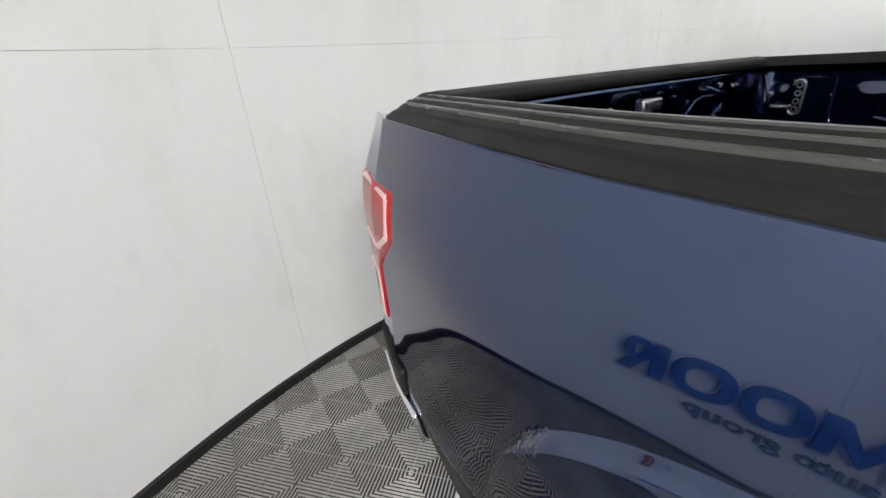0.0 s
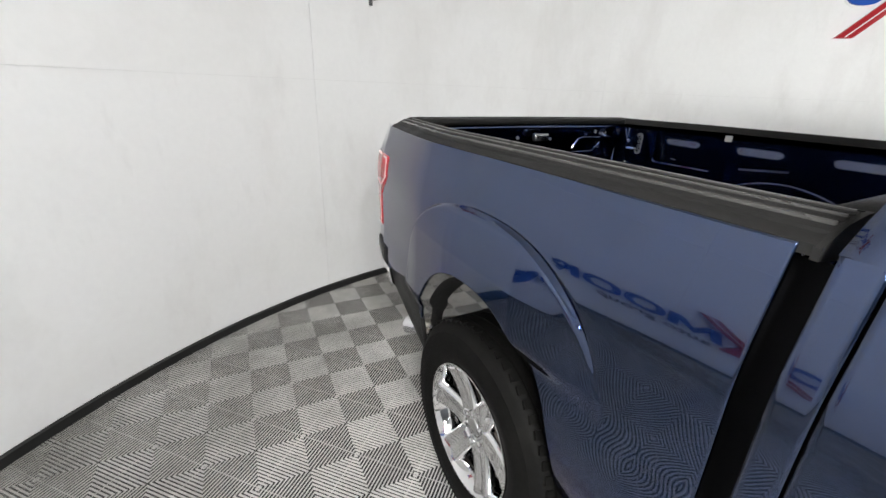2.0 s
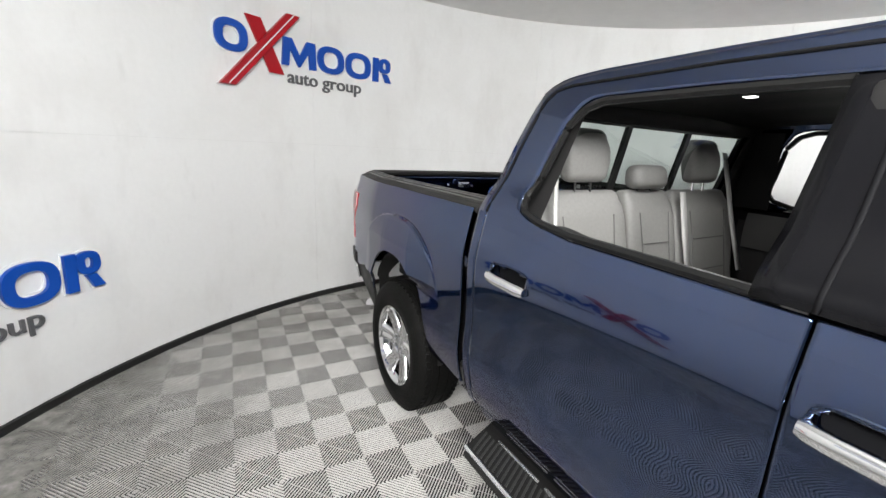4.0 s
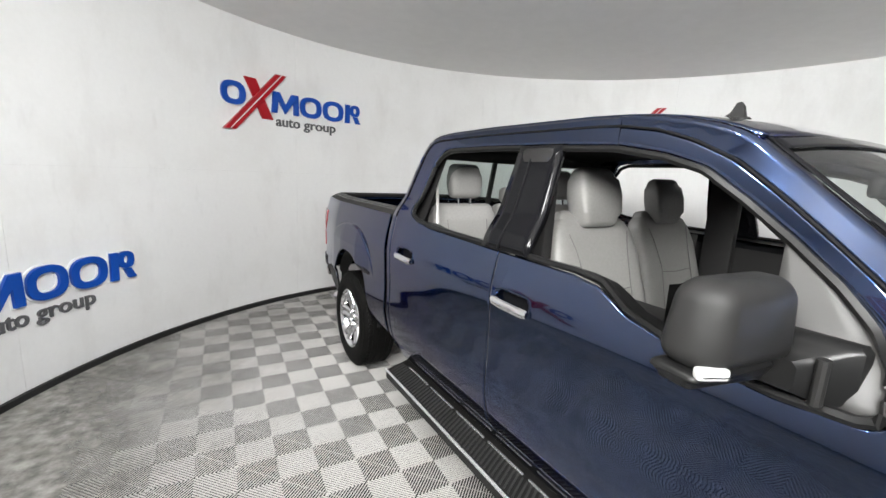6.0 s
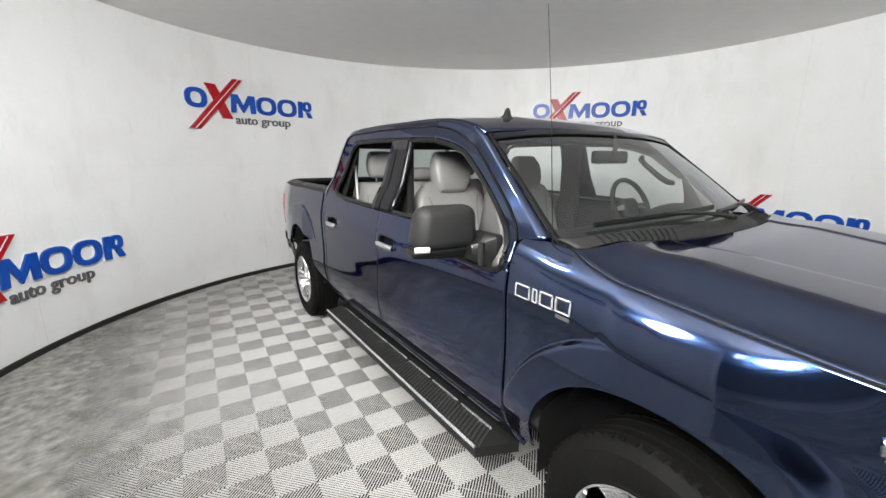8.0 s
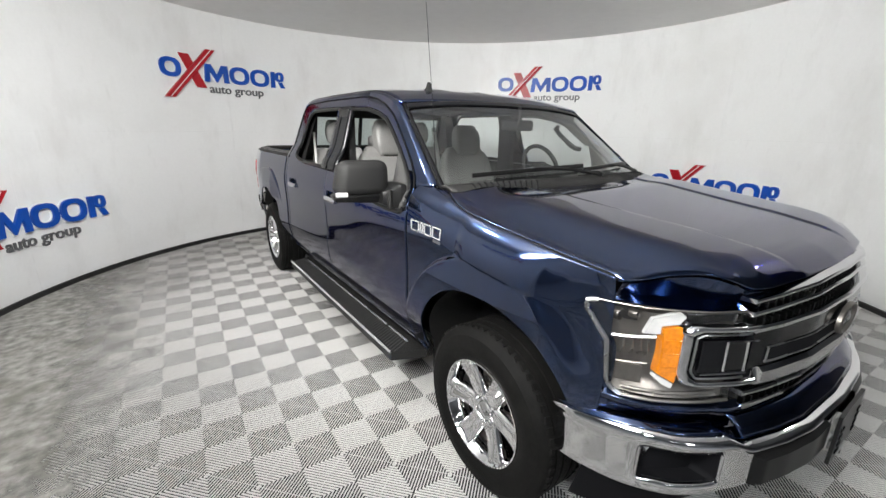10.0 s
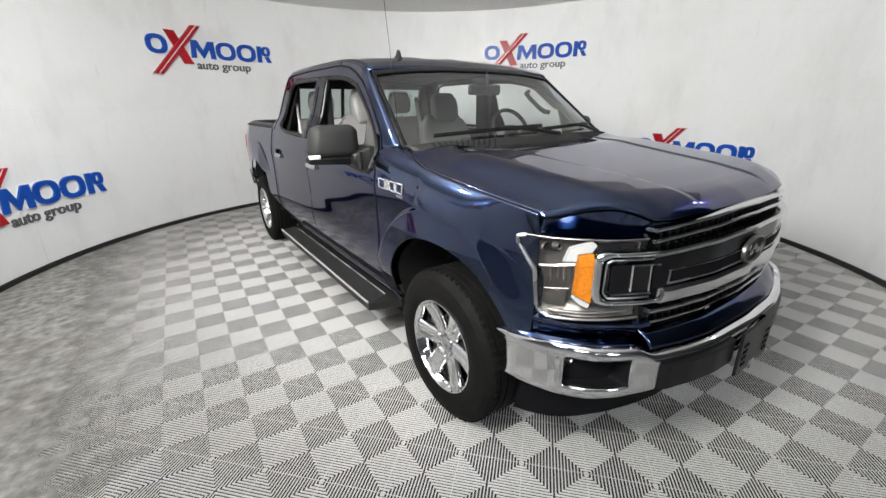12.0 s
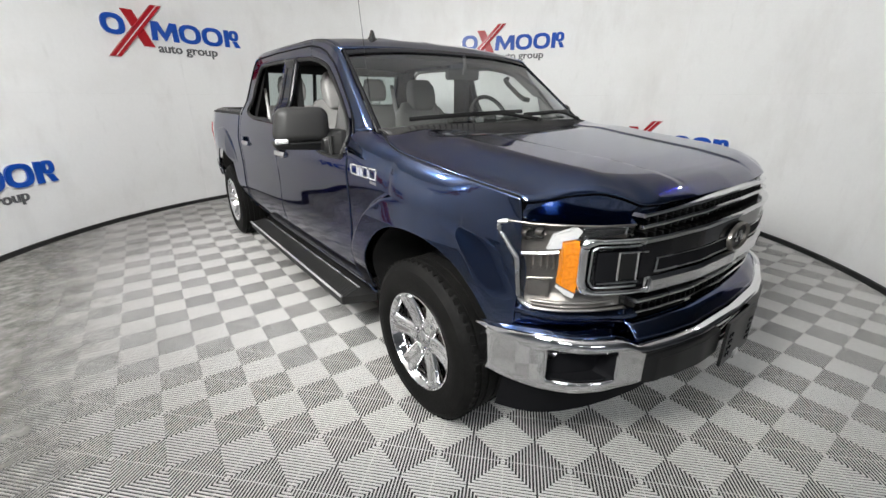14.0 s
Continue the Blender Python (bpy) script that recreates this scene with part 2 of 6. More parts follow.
def slab(outline, fn, depth, bm=None):
    """A plate with the outline of (a, b) pairs; fn(a, b, d) gives the place at the depth d."""
    bm = bm or bmesh.new()
    front = [bm.verts.new(fn(a, b, 0.0)) for a, b in outline]
    back = [bm.verts.new(fn(a, b, depth)) for a, b in outline]
    bm.faces.new(front)
    bm.faces.new(back[::-1])
    n = len(outline)
    for k in range(n):
        bm.faces.new((front[k], front[(k + 1) % n], back[(k + 1) % n], back[k]))
    return bm


def curve(xs, ys, soft):
    """A table read with its corners rounded over the length soft."""
    gx = np.linspace(xs[0] - 3 * soft, xs[-1] + 3 * soft, 1200)
    g = np.interp(gx, xs, ys)
    lo, hi = (ys[1] - ys[0]) / (xs[1] - xs[0]), (ys[-1] - ys[-2]) / (xs[-1] - xs[-2])
    g = np.where(gx < xs[0], ys[0] + (gx - xs[0]) * lo, np.where(gx > xs[-1], ys[-1] + (gx - xs[-1]) * hi, g))
    step = gx[1] - gx[0]
    k = np.arange(-int(3 * soft / step), int(3 * soft / step) + 1) * step
    w = np.exp(-0.5 * (k / soft) ** 2)
    w /= w.sum()
    full = np.convolve(np.pad(g, len(k) // 2, mode="edge"), w, mode="valid")
    return lambda v: float(np.interp(v, gx, full))


def smooth_step(t):
    t = min(1.0, max(0.0, t))
    return t * t * (3 - 2 * t)


# ---------------------------------------------------------------- the booth
SEAM = [radians(108.6 + 38.85 * k) for k in range(-5, 4)]


def on_wall(a, z, d=0.0):
    return Vector((CX + (RAD - d) * math.cos(a), CY + (RAD - d) * math.sin(a), z))


def arc_panel(a0, a1, z0, z1, d0, d1, steps):
    bm = bmesh.new()
    rows = []
    for k in range(steps + 1):
        a = a0 + (a1 - a0) * k / steps
        rows.append([bm.verts.new(on_wall(a, z, d)) for z, d in ((z0, d0), (z1, d0), (z1, d1), (z0, d1))])
    for p, q in zip(rows, rows[1:]):
        for k in range(4):
            bm.faces.new((p[k], q[k], q[(k + 1) % 4], p[(k + 1) % 4]))
    bm.faces.new(rows[0])
    bm.faces.new(rows[-1][::-1])
    return bm


ARC0, ARC1 = OPEN_B - 2 * math.pi, OPEN_A
wall = tagged(part("wall_round", arc_panel(ARC0, ARC1, 0.0, CEIL + 0.05, -0.012, -0.14, 96), "seam", None),
              "curved white panelled wall of a round photo booth", "wall", kind="structure")
edges = [ARC0] + [a for a in SEAM if ARC0 < a < ARC1] + [ARC1]
for a0, a1 in zip(edges, edges[1:]):
    for z0, z1 in ((0.05, 1.5375), (1.539, CEIL)):
        part("wall_panel", arc_panel(a0 + 0.00025, a1 - 0.00025, z0, z1, 0.0, -0.0115, max(4, int((a1 - a0) * 24))), "wall", wall, sharp=30)
base = part("baseboard", arc_panel(ARC0, ARC1, 0.0, 0.048, 0.02, -0.011, 96), "skirt", None)
tagged(base, "thin black strip along the foot of the curved wall", "baseboard", kind="structure")

bm = bmesh.new()
bmesh.ops.create_circle(bm, cap_ends=True, segments=96, radius=RAD + 0.14, matrix=Matrix.Translation((CX, CY, CEIL)))
ceil_ob = solid(part("ceiling", bm, "ceiling", None, smooth=False), 0.08, 1.0)
tagged(ceil_ob, "plain grey ceiling of the round booth", "ceiling", kind="structure")

# the dim hall outside the entrance
bm = bmesh.new()
box(bm, (-9, -10, -0.06), (9, 10, 4.2))
for f in list(bm.faces):
    if f.calc_center_median().z < -0.05:
        bm.faces.remove(f)
hall = part("wall_hall", bm, "hall", None, smooth=False)
tagged(hall, "plain grey walls and roof of the hall outside", "wall", kind="structure")

for eye, aim, watts, spread, size in LAMPS:
    h = size / 2
    e = thing("spot_lamp", "round white spot lamp out of view under the ceiling, placed to light the booth", "lamp", group="spot lamps")
    e.matrix_world = look(eye, aim)
    part("housing", lathe([(0.0, h + 0.002), (-0.004, h + 0.015), (0.02, h + 0.02), (0.09, 0.6 * h), (0.10, 0.0)], 40, (0, 0, 0), "z"), "signwhite", e)
    part("diffuser", lathe([(0.0, 0.0), (0.0, h + 0.001)], 40, (0, 0, 0), "z"), "lamp", e)
    inside = math.hypot(eye[0] - CX, eye[1] - CY) < RAD + 0.1
    tip = look(eye, aim).inverted() @ Vector((eye[0], eye[1], CEIL if inside else 4.2))
    part("stem", tube([Vector((0, 0, 0.09)), tip], 0.012, 8), "signwhite", e)
for hx, hy in HALL:
    e = thing("hall_lamp", "long glowing fill lamp added unseen in the hall", "lamp", (hx, hy, 4.17), "hall lamps")
    part("housing", box(bmesh.new(), (-0.62, -0.16, -0.03), (0.62, 0.16, 0.03), 0.01), "signwhite", e)
    part("diffuser", box(bmesh.new(), (-0.6, -0.14, -0.045), (0.6, 0.14, -0.031)), "halllamp", e)

def word_shape(text):
    """The built-in font's letters as points and faces, one unit tall."""
    cu = bpy.data.curves.new("word_outline", "FONT")
    cu.body, cu.size, cu.extrude, cu.offset, cu.resolution_u = text, 1.0, 1.0, 0.012, 4
    tmp = bpy.data.objects.new("word_outline", cu)
    scene.collection.objects.link(tmp)
    me = bpy.data.meshes.new_from_object(tmp.evaluated_get(bpy.context.evaluated_depsgraph_get()))
    out = [tuple(v.co) for v in me.vertices], [tuple(f.vertices) for f in me.polygons]
    bpy.data.objects.remove(tmp)
    bpy.data.curves.remove(cu)
    bpy.data.meshes.remove(me)
    return out


WORDS = {text: word_shape(text) for text in ("auto", "group")}

# wall signs: bold shapes over a row of small ones
def sign(angle, lift, label):
    e = thing("wall_sign", label, "sign", (CX, CY, 0), "wall signs")
    # s runs from the sign's middle to its reader's right, in metres along the wall

    def fix(s, z, d):
        a = angle - s / RAD
        return Vector(((RAD - d) * math.cos(a), (RAD - d) * math.sin(a), z + lift))

    def plate(name, outline, mat, hole=None, depth=0.022):
        def made(grow, d0, d1):
            bm = bmesh.new()
            if hole is None:
                c = np.mean(outline, axis=0)
                pts = [tuple(np.array(q) + grow * (np.array(q) - c) / (np.linalg.norm(np.array(q) - c) + 1e-6)) for q in outline]
                slab(pts, lambda a, b, d: fix(a, b, d0 + d), d1 - d0, bm)
            else:
                n = len(outline)
                sets = []
                for pts, g in ((outline, grow), (hole, -grow)):
                    c = np.mean(pts, axis=0)
                    pts = [np.array(q) + g * (np.array(q) - c) / (np.linalg.norm(np.array(q) - c) + 1e-6) for q in pts]
                    sets.append([[bm.verts.new(fix(q[0], q[1], d)) for q in pts] for d in (d0, d1)])
                for k in range(n):
                    j = (k + 1) % n
                    o, h = sets
                    bm.faces.new((o[1][k], o[1][j], h[1][j], h[1][k]))
                    bm.faces.new((o[0][k], h[0][k], h[0][j], o[0][j]))
                    bm.faces.new((o[0][k], o[0][j], o[1][j], o[1][k]))
                    bm.faces.new((h[0][k], h[1][k], h[1][j], h[0][j]))
            return bm
        ob = part(name, made(0.0, 0.012, depth + 0.012), mat, e, sharp=30)
        part("backing", made(0.012, 0.0, 0.0118), "signwhite", ob, sharp=30)
        return ob

    def ring(cx, cz, rx, rz, w):
        n = 28
        def shape(ax, az):
            return [(cx + ax * math.copysign(abs(math.cos(t)) ** 0.8, math.cos(t)), cz + az * math.copysign(abs(math.sin(t)) ** 0.8, math.sin(t)))
                    for t in (2 * math.pi * k / n for k in range(n))]
        plate("ring", shape(rx, rz), "blue", shape(rx - w, rz - w * 0.8))

    ring(-0.70, 2.325, 0.135, 0.115, 0.062)
    plate("cross_bar", [(-0.575, 2.51), (-0.445, 2.51), (-0.245, 2.11), (-0.375, 2.11)], "signred", depth=0.02)
    plate("cross_bar", [(-0.825, 1.965), (-0.70, 1.965), (-0.085, 2.60), (-0.21, 2.60)], "signred", depth=0.034)
    plate("stripe", [(-0.763, 1.971), (-0.751, 1.971), (-0.142, 2.594), (-0.154, 2.594)], "signwhite", depth=0.037)
    for a, lean in ((-0.262, 0.022), (0.012, -0.012)):
        plate("upright", [(a, 2.195), (a + lean, 2.42), (a + lean + 0.070, 2.42), (a + 0.066, 2.195)], "blue")
    plate("chevron", [(-0.176, 2.4199), (-0.176, 2.33), (-0.095, 2.196), (-0.088, 2.196), (0.006, 2.33), (0.006, 2.4199), (-0.012, 2.4199), (-0.088, 2.29), (-0.160, 2.4199)], "blue", depth=0.0215)
    ring(0.235, 2.31, 0.14, 0.118, 0.06)
    ring(0.535, 2.31, 0.14, 0.118, 0.06)
    plate("upright", [(0.70, 2.195), (0.705, 2.42), (0.768, 2.42), (0.764, 2.195)], "blue")
    ring(0.835, 2.352, 0.068, 0.070, 0.046)
    plate("upright", [(0.85, 2.195), (0.81, 2.277), (0.87, 2.277), (0.915, 2.195)], "blue")
    for word, s0, s1 in (("auto", -0.20, 0.10), ("group", 0.15, 0.575)):
        pts, polys = WORDS[word]
        lo, hi = min(p[0] for p in pts), max(p[0] for p in pts)
        me = bpy.data.meshes.new("word")
        me.from_pydata([fix(s0 + (s1 - s0) * (p[0] - lo) / (hi - lo), 2.058 + 0.155 * p[1], 0.008 + 0.008 * p[2]) for p in pts], [], polys)
        me.materials.append(M["signgrey"])
        me.update()
        ob = new("word", me)
        ob.parent = e
    return e


for a, lift in ((31.2, 0.07), (69.9, -1.48), (109.4, 0.0), (147.9, -1.56), (186.5, 0.0), (-7.6, -1.41)):
    sign(radians(a), lift, "blue and red raised wall sign, " + ("high" if lift > -1 else "low") + " on the white wall")


# ---------------------------------------------------------------- the pickup truck
# its front axle is at y = 0, its rear axle at y = 3.683; it faces -y and its passenger side is at -x
truck = thing("pickup_truck", "dark blue crew-cab pickup truck with lowered windows on ribbed tiles", "truck", (0, 1.84, 0))
truck.location = (0, 0, 0)
AXLE, HUB = 3.683, 0.395


section = curve([0.40, 0.48, 0.56, 0.64, 0.70, 0.85, 1.0, 1.10, 1.16, 1.22, 1.28, 1.34, 1.40],
                [0.885, 0.93, 0.958, 0.975, 0.984, 0.978, 0.982, 0.987, 0.984, 0.972, 0.958, 0.945, 0.93], 0.028)
nose_taper = curve([-0.25, 0.0, 0.15, 0.30, 0.41, 0.52, 0.62, 0.68, 0.74], [0, 0.008, 0.022, 0.05, 0.082, 0.115, 0.16, 0.20, 0.26], 0.03)


def side_x(y, z):
    """Half width of the body side."""
    x = section(z)
    if y > 4.05:
        top = smooth_step((z - 1.19) / 0.15)
        x -= (0.150 + 0.015 * top) * (y - 4.05) ** 2 / (0.12 + (y - 4.05)) + (0.12 + 0.08 * top) * max(0, y - 4.66)
    if y < 0.25:
        x -= max(0.0, nose_taper(-y))
    if abs(y - AXLE) < 0.6:          # rear arch flare
        r = (abs((y - AXLE) / 0.515) ** 2.6 + (max(0, z - 0.615) / 0.562) ** 2.6) ** (1 / 2.6)
        low = 0.855 if y < AXLE else 0.70
        deep = float(np.interp(y - AXLE, [-0.52, -0.42, -0.2, 0.1, 0.45], [0.001, 0.003, 0.009, 0.012, 0.009])) + min(0.19 * max(0.0, 1.16 - z), 0.018 + 0.04 * max(0.0, 1.16 - z)) * float(np.interp(y - AXLE, [-0.52, -0.42, -0.2, 0.15, 0.48], [0.0, 0.14, 1.0, 1.0, 0.25]))
        x += deep * smooth_step((1.02 - r) / 0.026) * smooth_step((z - low) / 0.06)
        x -= 0.004 * math.exp(-((r - 1.022) / 0.014) ** 2) * smooth_step((z - low) / 0.06) * smooth_step((0.22 - (y - AXLE)) / 0.2) * smooth_step((y - AXLE + 0.48) / 0.12)
    if abs(y) < 0.75:                # front arch flare
        r = (abs(y / 0.655) ** 2.1 + (max(0, z - 0.395) / 0.695) ** 2.1) ** (1 / 2.1)
        soft = float(np.interp(y, [-0.45, -0.25, 0.05, 0.25], [0.30, 0.12, 0.05, 0.035]))
        x += (0.010 + min(0.17 * max(0.0, 1.08 - z), 0.018 + 0.04 * max(0.0, 1.08 - z))) * smooth_step((1.02 - r) / soft) * smooth_step((z - 0.45) / 0.40)
    return x


def arch(y, cy, low, a=0.49, b=0.58):
    t = abs(y - cy) / a
    return low if t >= 1 else max(low, HUB + b * (1 - t ** 2.3) ** (1 / 2.3))


def spaced(y0, y1, n, marks=()):
    ys = set(np.linspace(y0, y1, n).round(4))
    for m in marks:
        for d in (0.0, 0.004, 0.012, 0.025, 0.04):
            for s in (-1, 1):
                if y0 < m + s * d < y1:
                    ys.add(round(m + s * d, 4))
    return sorted(ys)


def columns(ys, zlow, zhigh, rows, fn, skip=None):
    bm = bmesh.new()
    cols = [[bm.verts.new(fn(y, zlow(y) + (zhigh(y) - zlow(y)) * j / rows)) for j in range(rows + 1)] for y in ys]
    for a, b in zip(cols, cols[1:]):
        for j in range(rows):
            c = (a[j].co + b[j + 1].co) / 2
            if skip is None or not skip(c.y, c.z):
                bm.faces.new((a[j], b[j], b[j + 1], a[j + 1]))
    return bm


def cup(y0):
    """Whether a place lies in the finger cup of a door handle."""
    return lambda y, z: ((y - y0 - 0.148) / 0.098) ** 4 + ((z - 1.127) / 0.034) ** 4 < 1


def skin(y, z):
    return (-side_x(y, z), y, z)


BELT = [(0.62, 1.205), (0.66, 1.200), (0.69, 1.177), (0.84, 1.169), (1.0, 1.180), (1.10, 1.200), (1.22, 1.225), (1.34, 1.285), (1.45, 1.30), (1.9, 1.305), (2.45, 1.315), (2.56, 1.33), (2.90, 1.335)]


def belt(y):
    return float(np.interp(y, [p[0] for p in BELT], [p[1] for p in BELT]))


# bed sides
ys = spaced(2.986, 4.80, 366, (AXLE - 0.40, AXLE + 0.40))
bedside = columns(ys, lambda y: arch(y, AXLE, float(np.interp(y, [2.98, 3.2, 4.05, 4.10, 4.14, 4.22, 4.41, 4.75], [0.53, 0.53, 0.60, 0.73, 0.735, 0.75, 0.70, 0.61])), 0.405), lambda y: 1.338, 170, skin)
pair("bed_side", bedside, "paint", truck, thick=0.012)
pair("rear_valance", columns(spaced(4.088, 4.74, 30), lambda y: float(np.interp(y, [4.09, 4.14, 4.30, 4.60, 4.74], [0.46, 0.455, 0.50, 0.575, 0.625])), lambda y: float(np.interp(y, [4.09, 4.14, 4.22, 4.41, 4.74], [0.755, 0.755, 0.77, 0.72, 0.628])), 8,
     lambda y, z: (-side_x(y, max(z, 0.62)) + 0.012 + 0.14 * max(0.0, 0.62 - z), y, z)), "plastic", truck, "black wedge of lower trim", thick=0.012)

# doors
rear_ys = spaced(1.8465, 2.886, 118)
rear_door = pair("rear_door", columns(rear_ys, lambda y: 0.50, belt, 90, skin, cup(2.53)), "paint", truck, thick=0.015)
front_ys = spaced(0.632, 1.8405, 130)
front_door = pair("front_door", columns(front_ys, lambda y: 0.50, belt, 90, skin, cup(1.555)), "paint", truck, thick=0.015)
cab_corner = pair("cab_corner", columns(spaced(2.891, 2.940, 6), lambda y: 0.47, lambda y: 1.335, 46, skin), "paint", truck, thick=0.015)
pair("rocker_panel", columns(spaced(0.60, 2.93, 40), lambda y: 0.385, lambda y: 0.49, 5, lambda y, z: (-side_x(y, z) + 0.012, y, z)), "paint", truck, thick=0.02)

# dark door shuts behind the gaps
def inset(y, z):
    return (-side_x(y, z) + 0.03, y, z)


pair("door_shut", columns(spaced(0.55, 2.93, 40), lambda y: 0.40, lambda y: belt(y) - 0.02, 12, inset), "gap", truck)
pair("bed_shut", columns([2.925, 2.95, 2.98, 3.02], lambda y: 0.50, lambda y: 1.31, 10, lambda y, z: (-side_x(y, z) + 0.045, y, z)), "gap", truck)


# front fenders, rolled over to the bonnet's edge
edge_x = curve([-0.62, -0.52, -0.3, -0.1, 0.2, 0.30, 0.36, 0.42, 0.62], [0.862, 0.888, 0.905, 0.915, 0.924, 0.915, 0.900, 0.873, 0.888], 0.018)
edge_z = curve([-0.62, -0.52, -0.3, -0.1, 0.2, 0.30, 0.36, 0.42, 0.62], [1.150, 1.167, 1.190, 1.213, 1.250, 1.274, 1.297, 1.315, 1.336], 0.03)


def hood_edge(y):
    return edge_x(y), edge_z(y)


def fender_place(y, t):
    xh, zh = hood_edge(y)
    low = arch(y, 0.02, float(np.interp(y, [-0.64, -0.5, 0.5, 0.62], [0.70, 0.66, 0.48, 0.48])), 0.475, 0.55)
    k = smooth_step((0.60 - y) / 0.35)
    turn = zh - 0.150 - 0.03 * k
    if t < 0.8:
        z = low + (turn - low) * t / 0.8
        return (-side_x(y, z), y, z)
    a = (t - 0.8) / 0.2
    xs = side_x(y, turn)
    return (-(xh + (xs - xh) * (1 - a ** (2.3 - 0.3 * k))), y, turn + (zh - turn) * a * (1.35 - 0.35 * a))


def fender_x(y, z):
    """Half width of the fender, its rolled shoulder included."""
    if z < edge_z(y) - 0.22:
        return side_x(y, z)
    ts = [0.79 + 0.21 * i / 60 for i in range(61)]
    places = [fender_place(y, t) for t in ts]
    return float(np.interp(z, [p[2] for p in places], [-p[0] for p in places]))


fy = spaced(-0.50, 0.622, 120, (0.49, -0.49))
fender = bmesh.new()
cols = [[fender.verts.new(fender_place(y, j / 84)) for j in range(85)] for y in fy]
for a, b in zip(cols, cols[1:]):
    for j in range(84):
        fender.faces.new((a[j], b[j], b[j + 1], a[j + 1]))
pair("front_fender", fender, "paint", truck, thick=0.012, sharp=50)


# bonnet
nose_line = curve([-0.3, 0, 0.3, 0.5, 0.62, 0.72, 0.80, 0.86, 0.90], [-0.852, -0.862, -0.848, -0.808, -0.772, -0.717, -0.648, -0.56, -0.44], 0.02)


def nose_y(x):
    return nose_line(abs(x))


lip_line = curve([-0.3, 0, 0.3, 0.54, 0.62, 0.66, 0.70, 0.78, 0.89], [-0.815, -0.828, -0.815, -0.787, -0.752, -0.722, -0.683, -0.596, -0.52], 0.012)


def knot(u, y):
    """Spreads the bonnet's columns so that two of them follow each crease."""
    edge = 0.435 + 0.14 * y
    return math.copysign(float(np.interp(abs(u), [0.0, 0.44, 0.46, 1.0], [0.0, edge - 0.005, edge + 0.005, edge_x(y) - 0.006])), u)


def hood_place(u, v):
    u = 2 * u - 1
    yb = 0.25 + 0.165 * abs(u) ** 2
    yf = lip_line(1.03 * abs(knot(u, lip_line(abs(0.89 * u)))))
    v = v ** 1.35
    y = yf + (yb - yf) * v
    xh, zh = hood_edge(y)
    x = knot(u, y)
    w = xh - abs(x)
    back = smooth_step((y - 0.05) / 0.35)
    # steep flank, flat top, and a sunk middle between two creases that draw together towards the grille
    z = zh + (0.080 - 0.034 * back) * smooth_step(w / 0.25)
    z -= 0.006 * smooth_step((0.465 - abs(u)) / 0.03) * smooth_step((y - yf) / 0.12)
    # the nose rolls down to the grille between the lamps
    mid = smooth_step((0.70 - abs(x)) / 0.13)
    t = max(0.0, 1 - (y - yf) / 0.15)
    z -= (0.070 * mid * t ** 2.2) + 0.030 * max(0.0, 1 - (y - yf) / 0.03) ** 2 * (1 - mid) * 0.4
    return (x, y, z)


solid(part("hood", grid(hood_place, 100, 90), "paint", truck, "dark blue bonnet with two raised creases", sharp=60), 0.012)
for u in (0.0, 1.0):
    part("bonnet_gap", tube([Vector(hood_place(u, v)) + Vector((0.003 if u else -0.003, 0, 0.002)) for v in np.linspace(0.02, 1.0, 60)], 0.0042, 6), "gap", truck)


# greenhouse
def green_x(z):
    return 0.955 - 0.30 * (z - 1.2) - 0.10 * max(0, z - 1.70) ** 1.5


def pane(y, z):
    # the cab side meets the doors at the belt line
    body = section(min(z, 1.38)) - 0.23 * max(0.0, z - 1.38)
    w = max(smooth_step((1.475 - z) / 0.14) * smooth_step((y - 1.25) / 0.3), smooth_step((1.33 - z) / 0.13))
    return (-green_x(z) * (1 - w) - body * w, y, z)


ROOF_EDGE = [(1.47, 1.837), (1.6, 1.842), (2.2, 1.845), (2.58, 1.838), (2.70, 1.828), (2.765, 1.812), (2.812, 1.780)]
WIN_TOP = [(1.45, 1.737), (1.70, 1.748), (2.2, 1.758), (2.53, 1.756), (2.575, 1.748), (2.608, 1.73), (2.628, 1.70)]
PIL_OUT = [(2.840, 1.72), (2.875, 1.62), (2.917, 1.46), (2.942, 1.3345)]
PIL_IN = [(2.655, 1.66), (2.700, 1.48), (2.728, 1.41), (2.708, 1.362), (2.60, 1.33)]
side_frame = pair("cab_side_frame", ruled(ROOF_EDGE + PIL_OUT, WIN_TOP + PIL_IN, 130, 8, pane), "paint", truck, thick=0.015)
# the seam under the rear pillar is filled smooth, so its edges are not rolled
for ob in side_frame + rear_door + cab_corner:
    for e in ob.data.edges:
        mid = (ob.data.vertices[e.vertices[0]].co + ob.data.vertices[e.vertices[1]].co) / 2
        if 1.3285 < mid.z < 1.336 and mid.y > 2.58:
            e.use_edge_sharp = True
A_OUT = [(0.634, 1.205), (0.640, 1.31), (0.668, 1.37), (0.73, 1.433), (0.83, 1.513), (0.94, 1.598), (1.06, 1.684), (1.20, 1.749), (1.32, 1.786), (1.46, 1.806)]
A_IN = [(0.662, 1.205), (0.676, 1.29), (0.722, 1.362), (0.79, 1.425), (0.89, 1.503), (1.015, 1.59), (1.14, 1.668), (1.27, 1.706), (1.45, 1.737)]
frames = pair("door_frame", ruled(A_OUT, A_IN, 40, 4, pane), "paint", truck, thick=0.015)
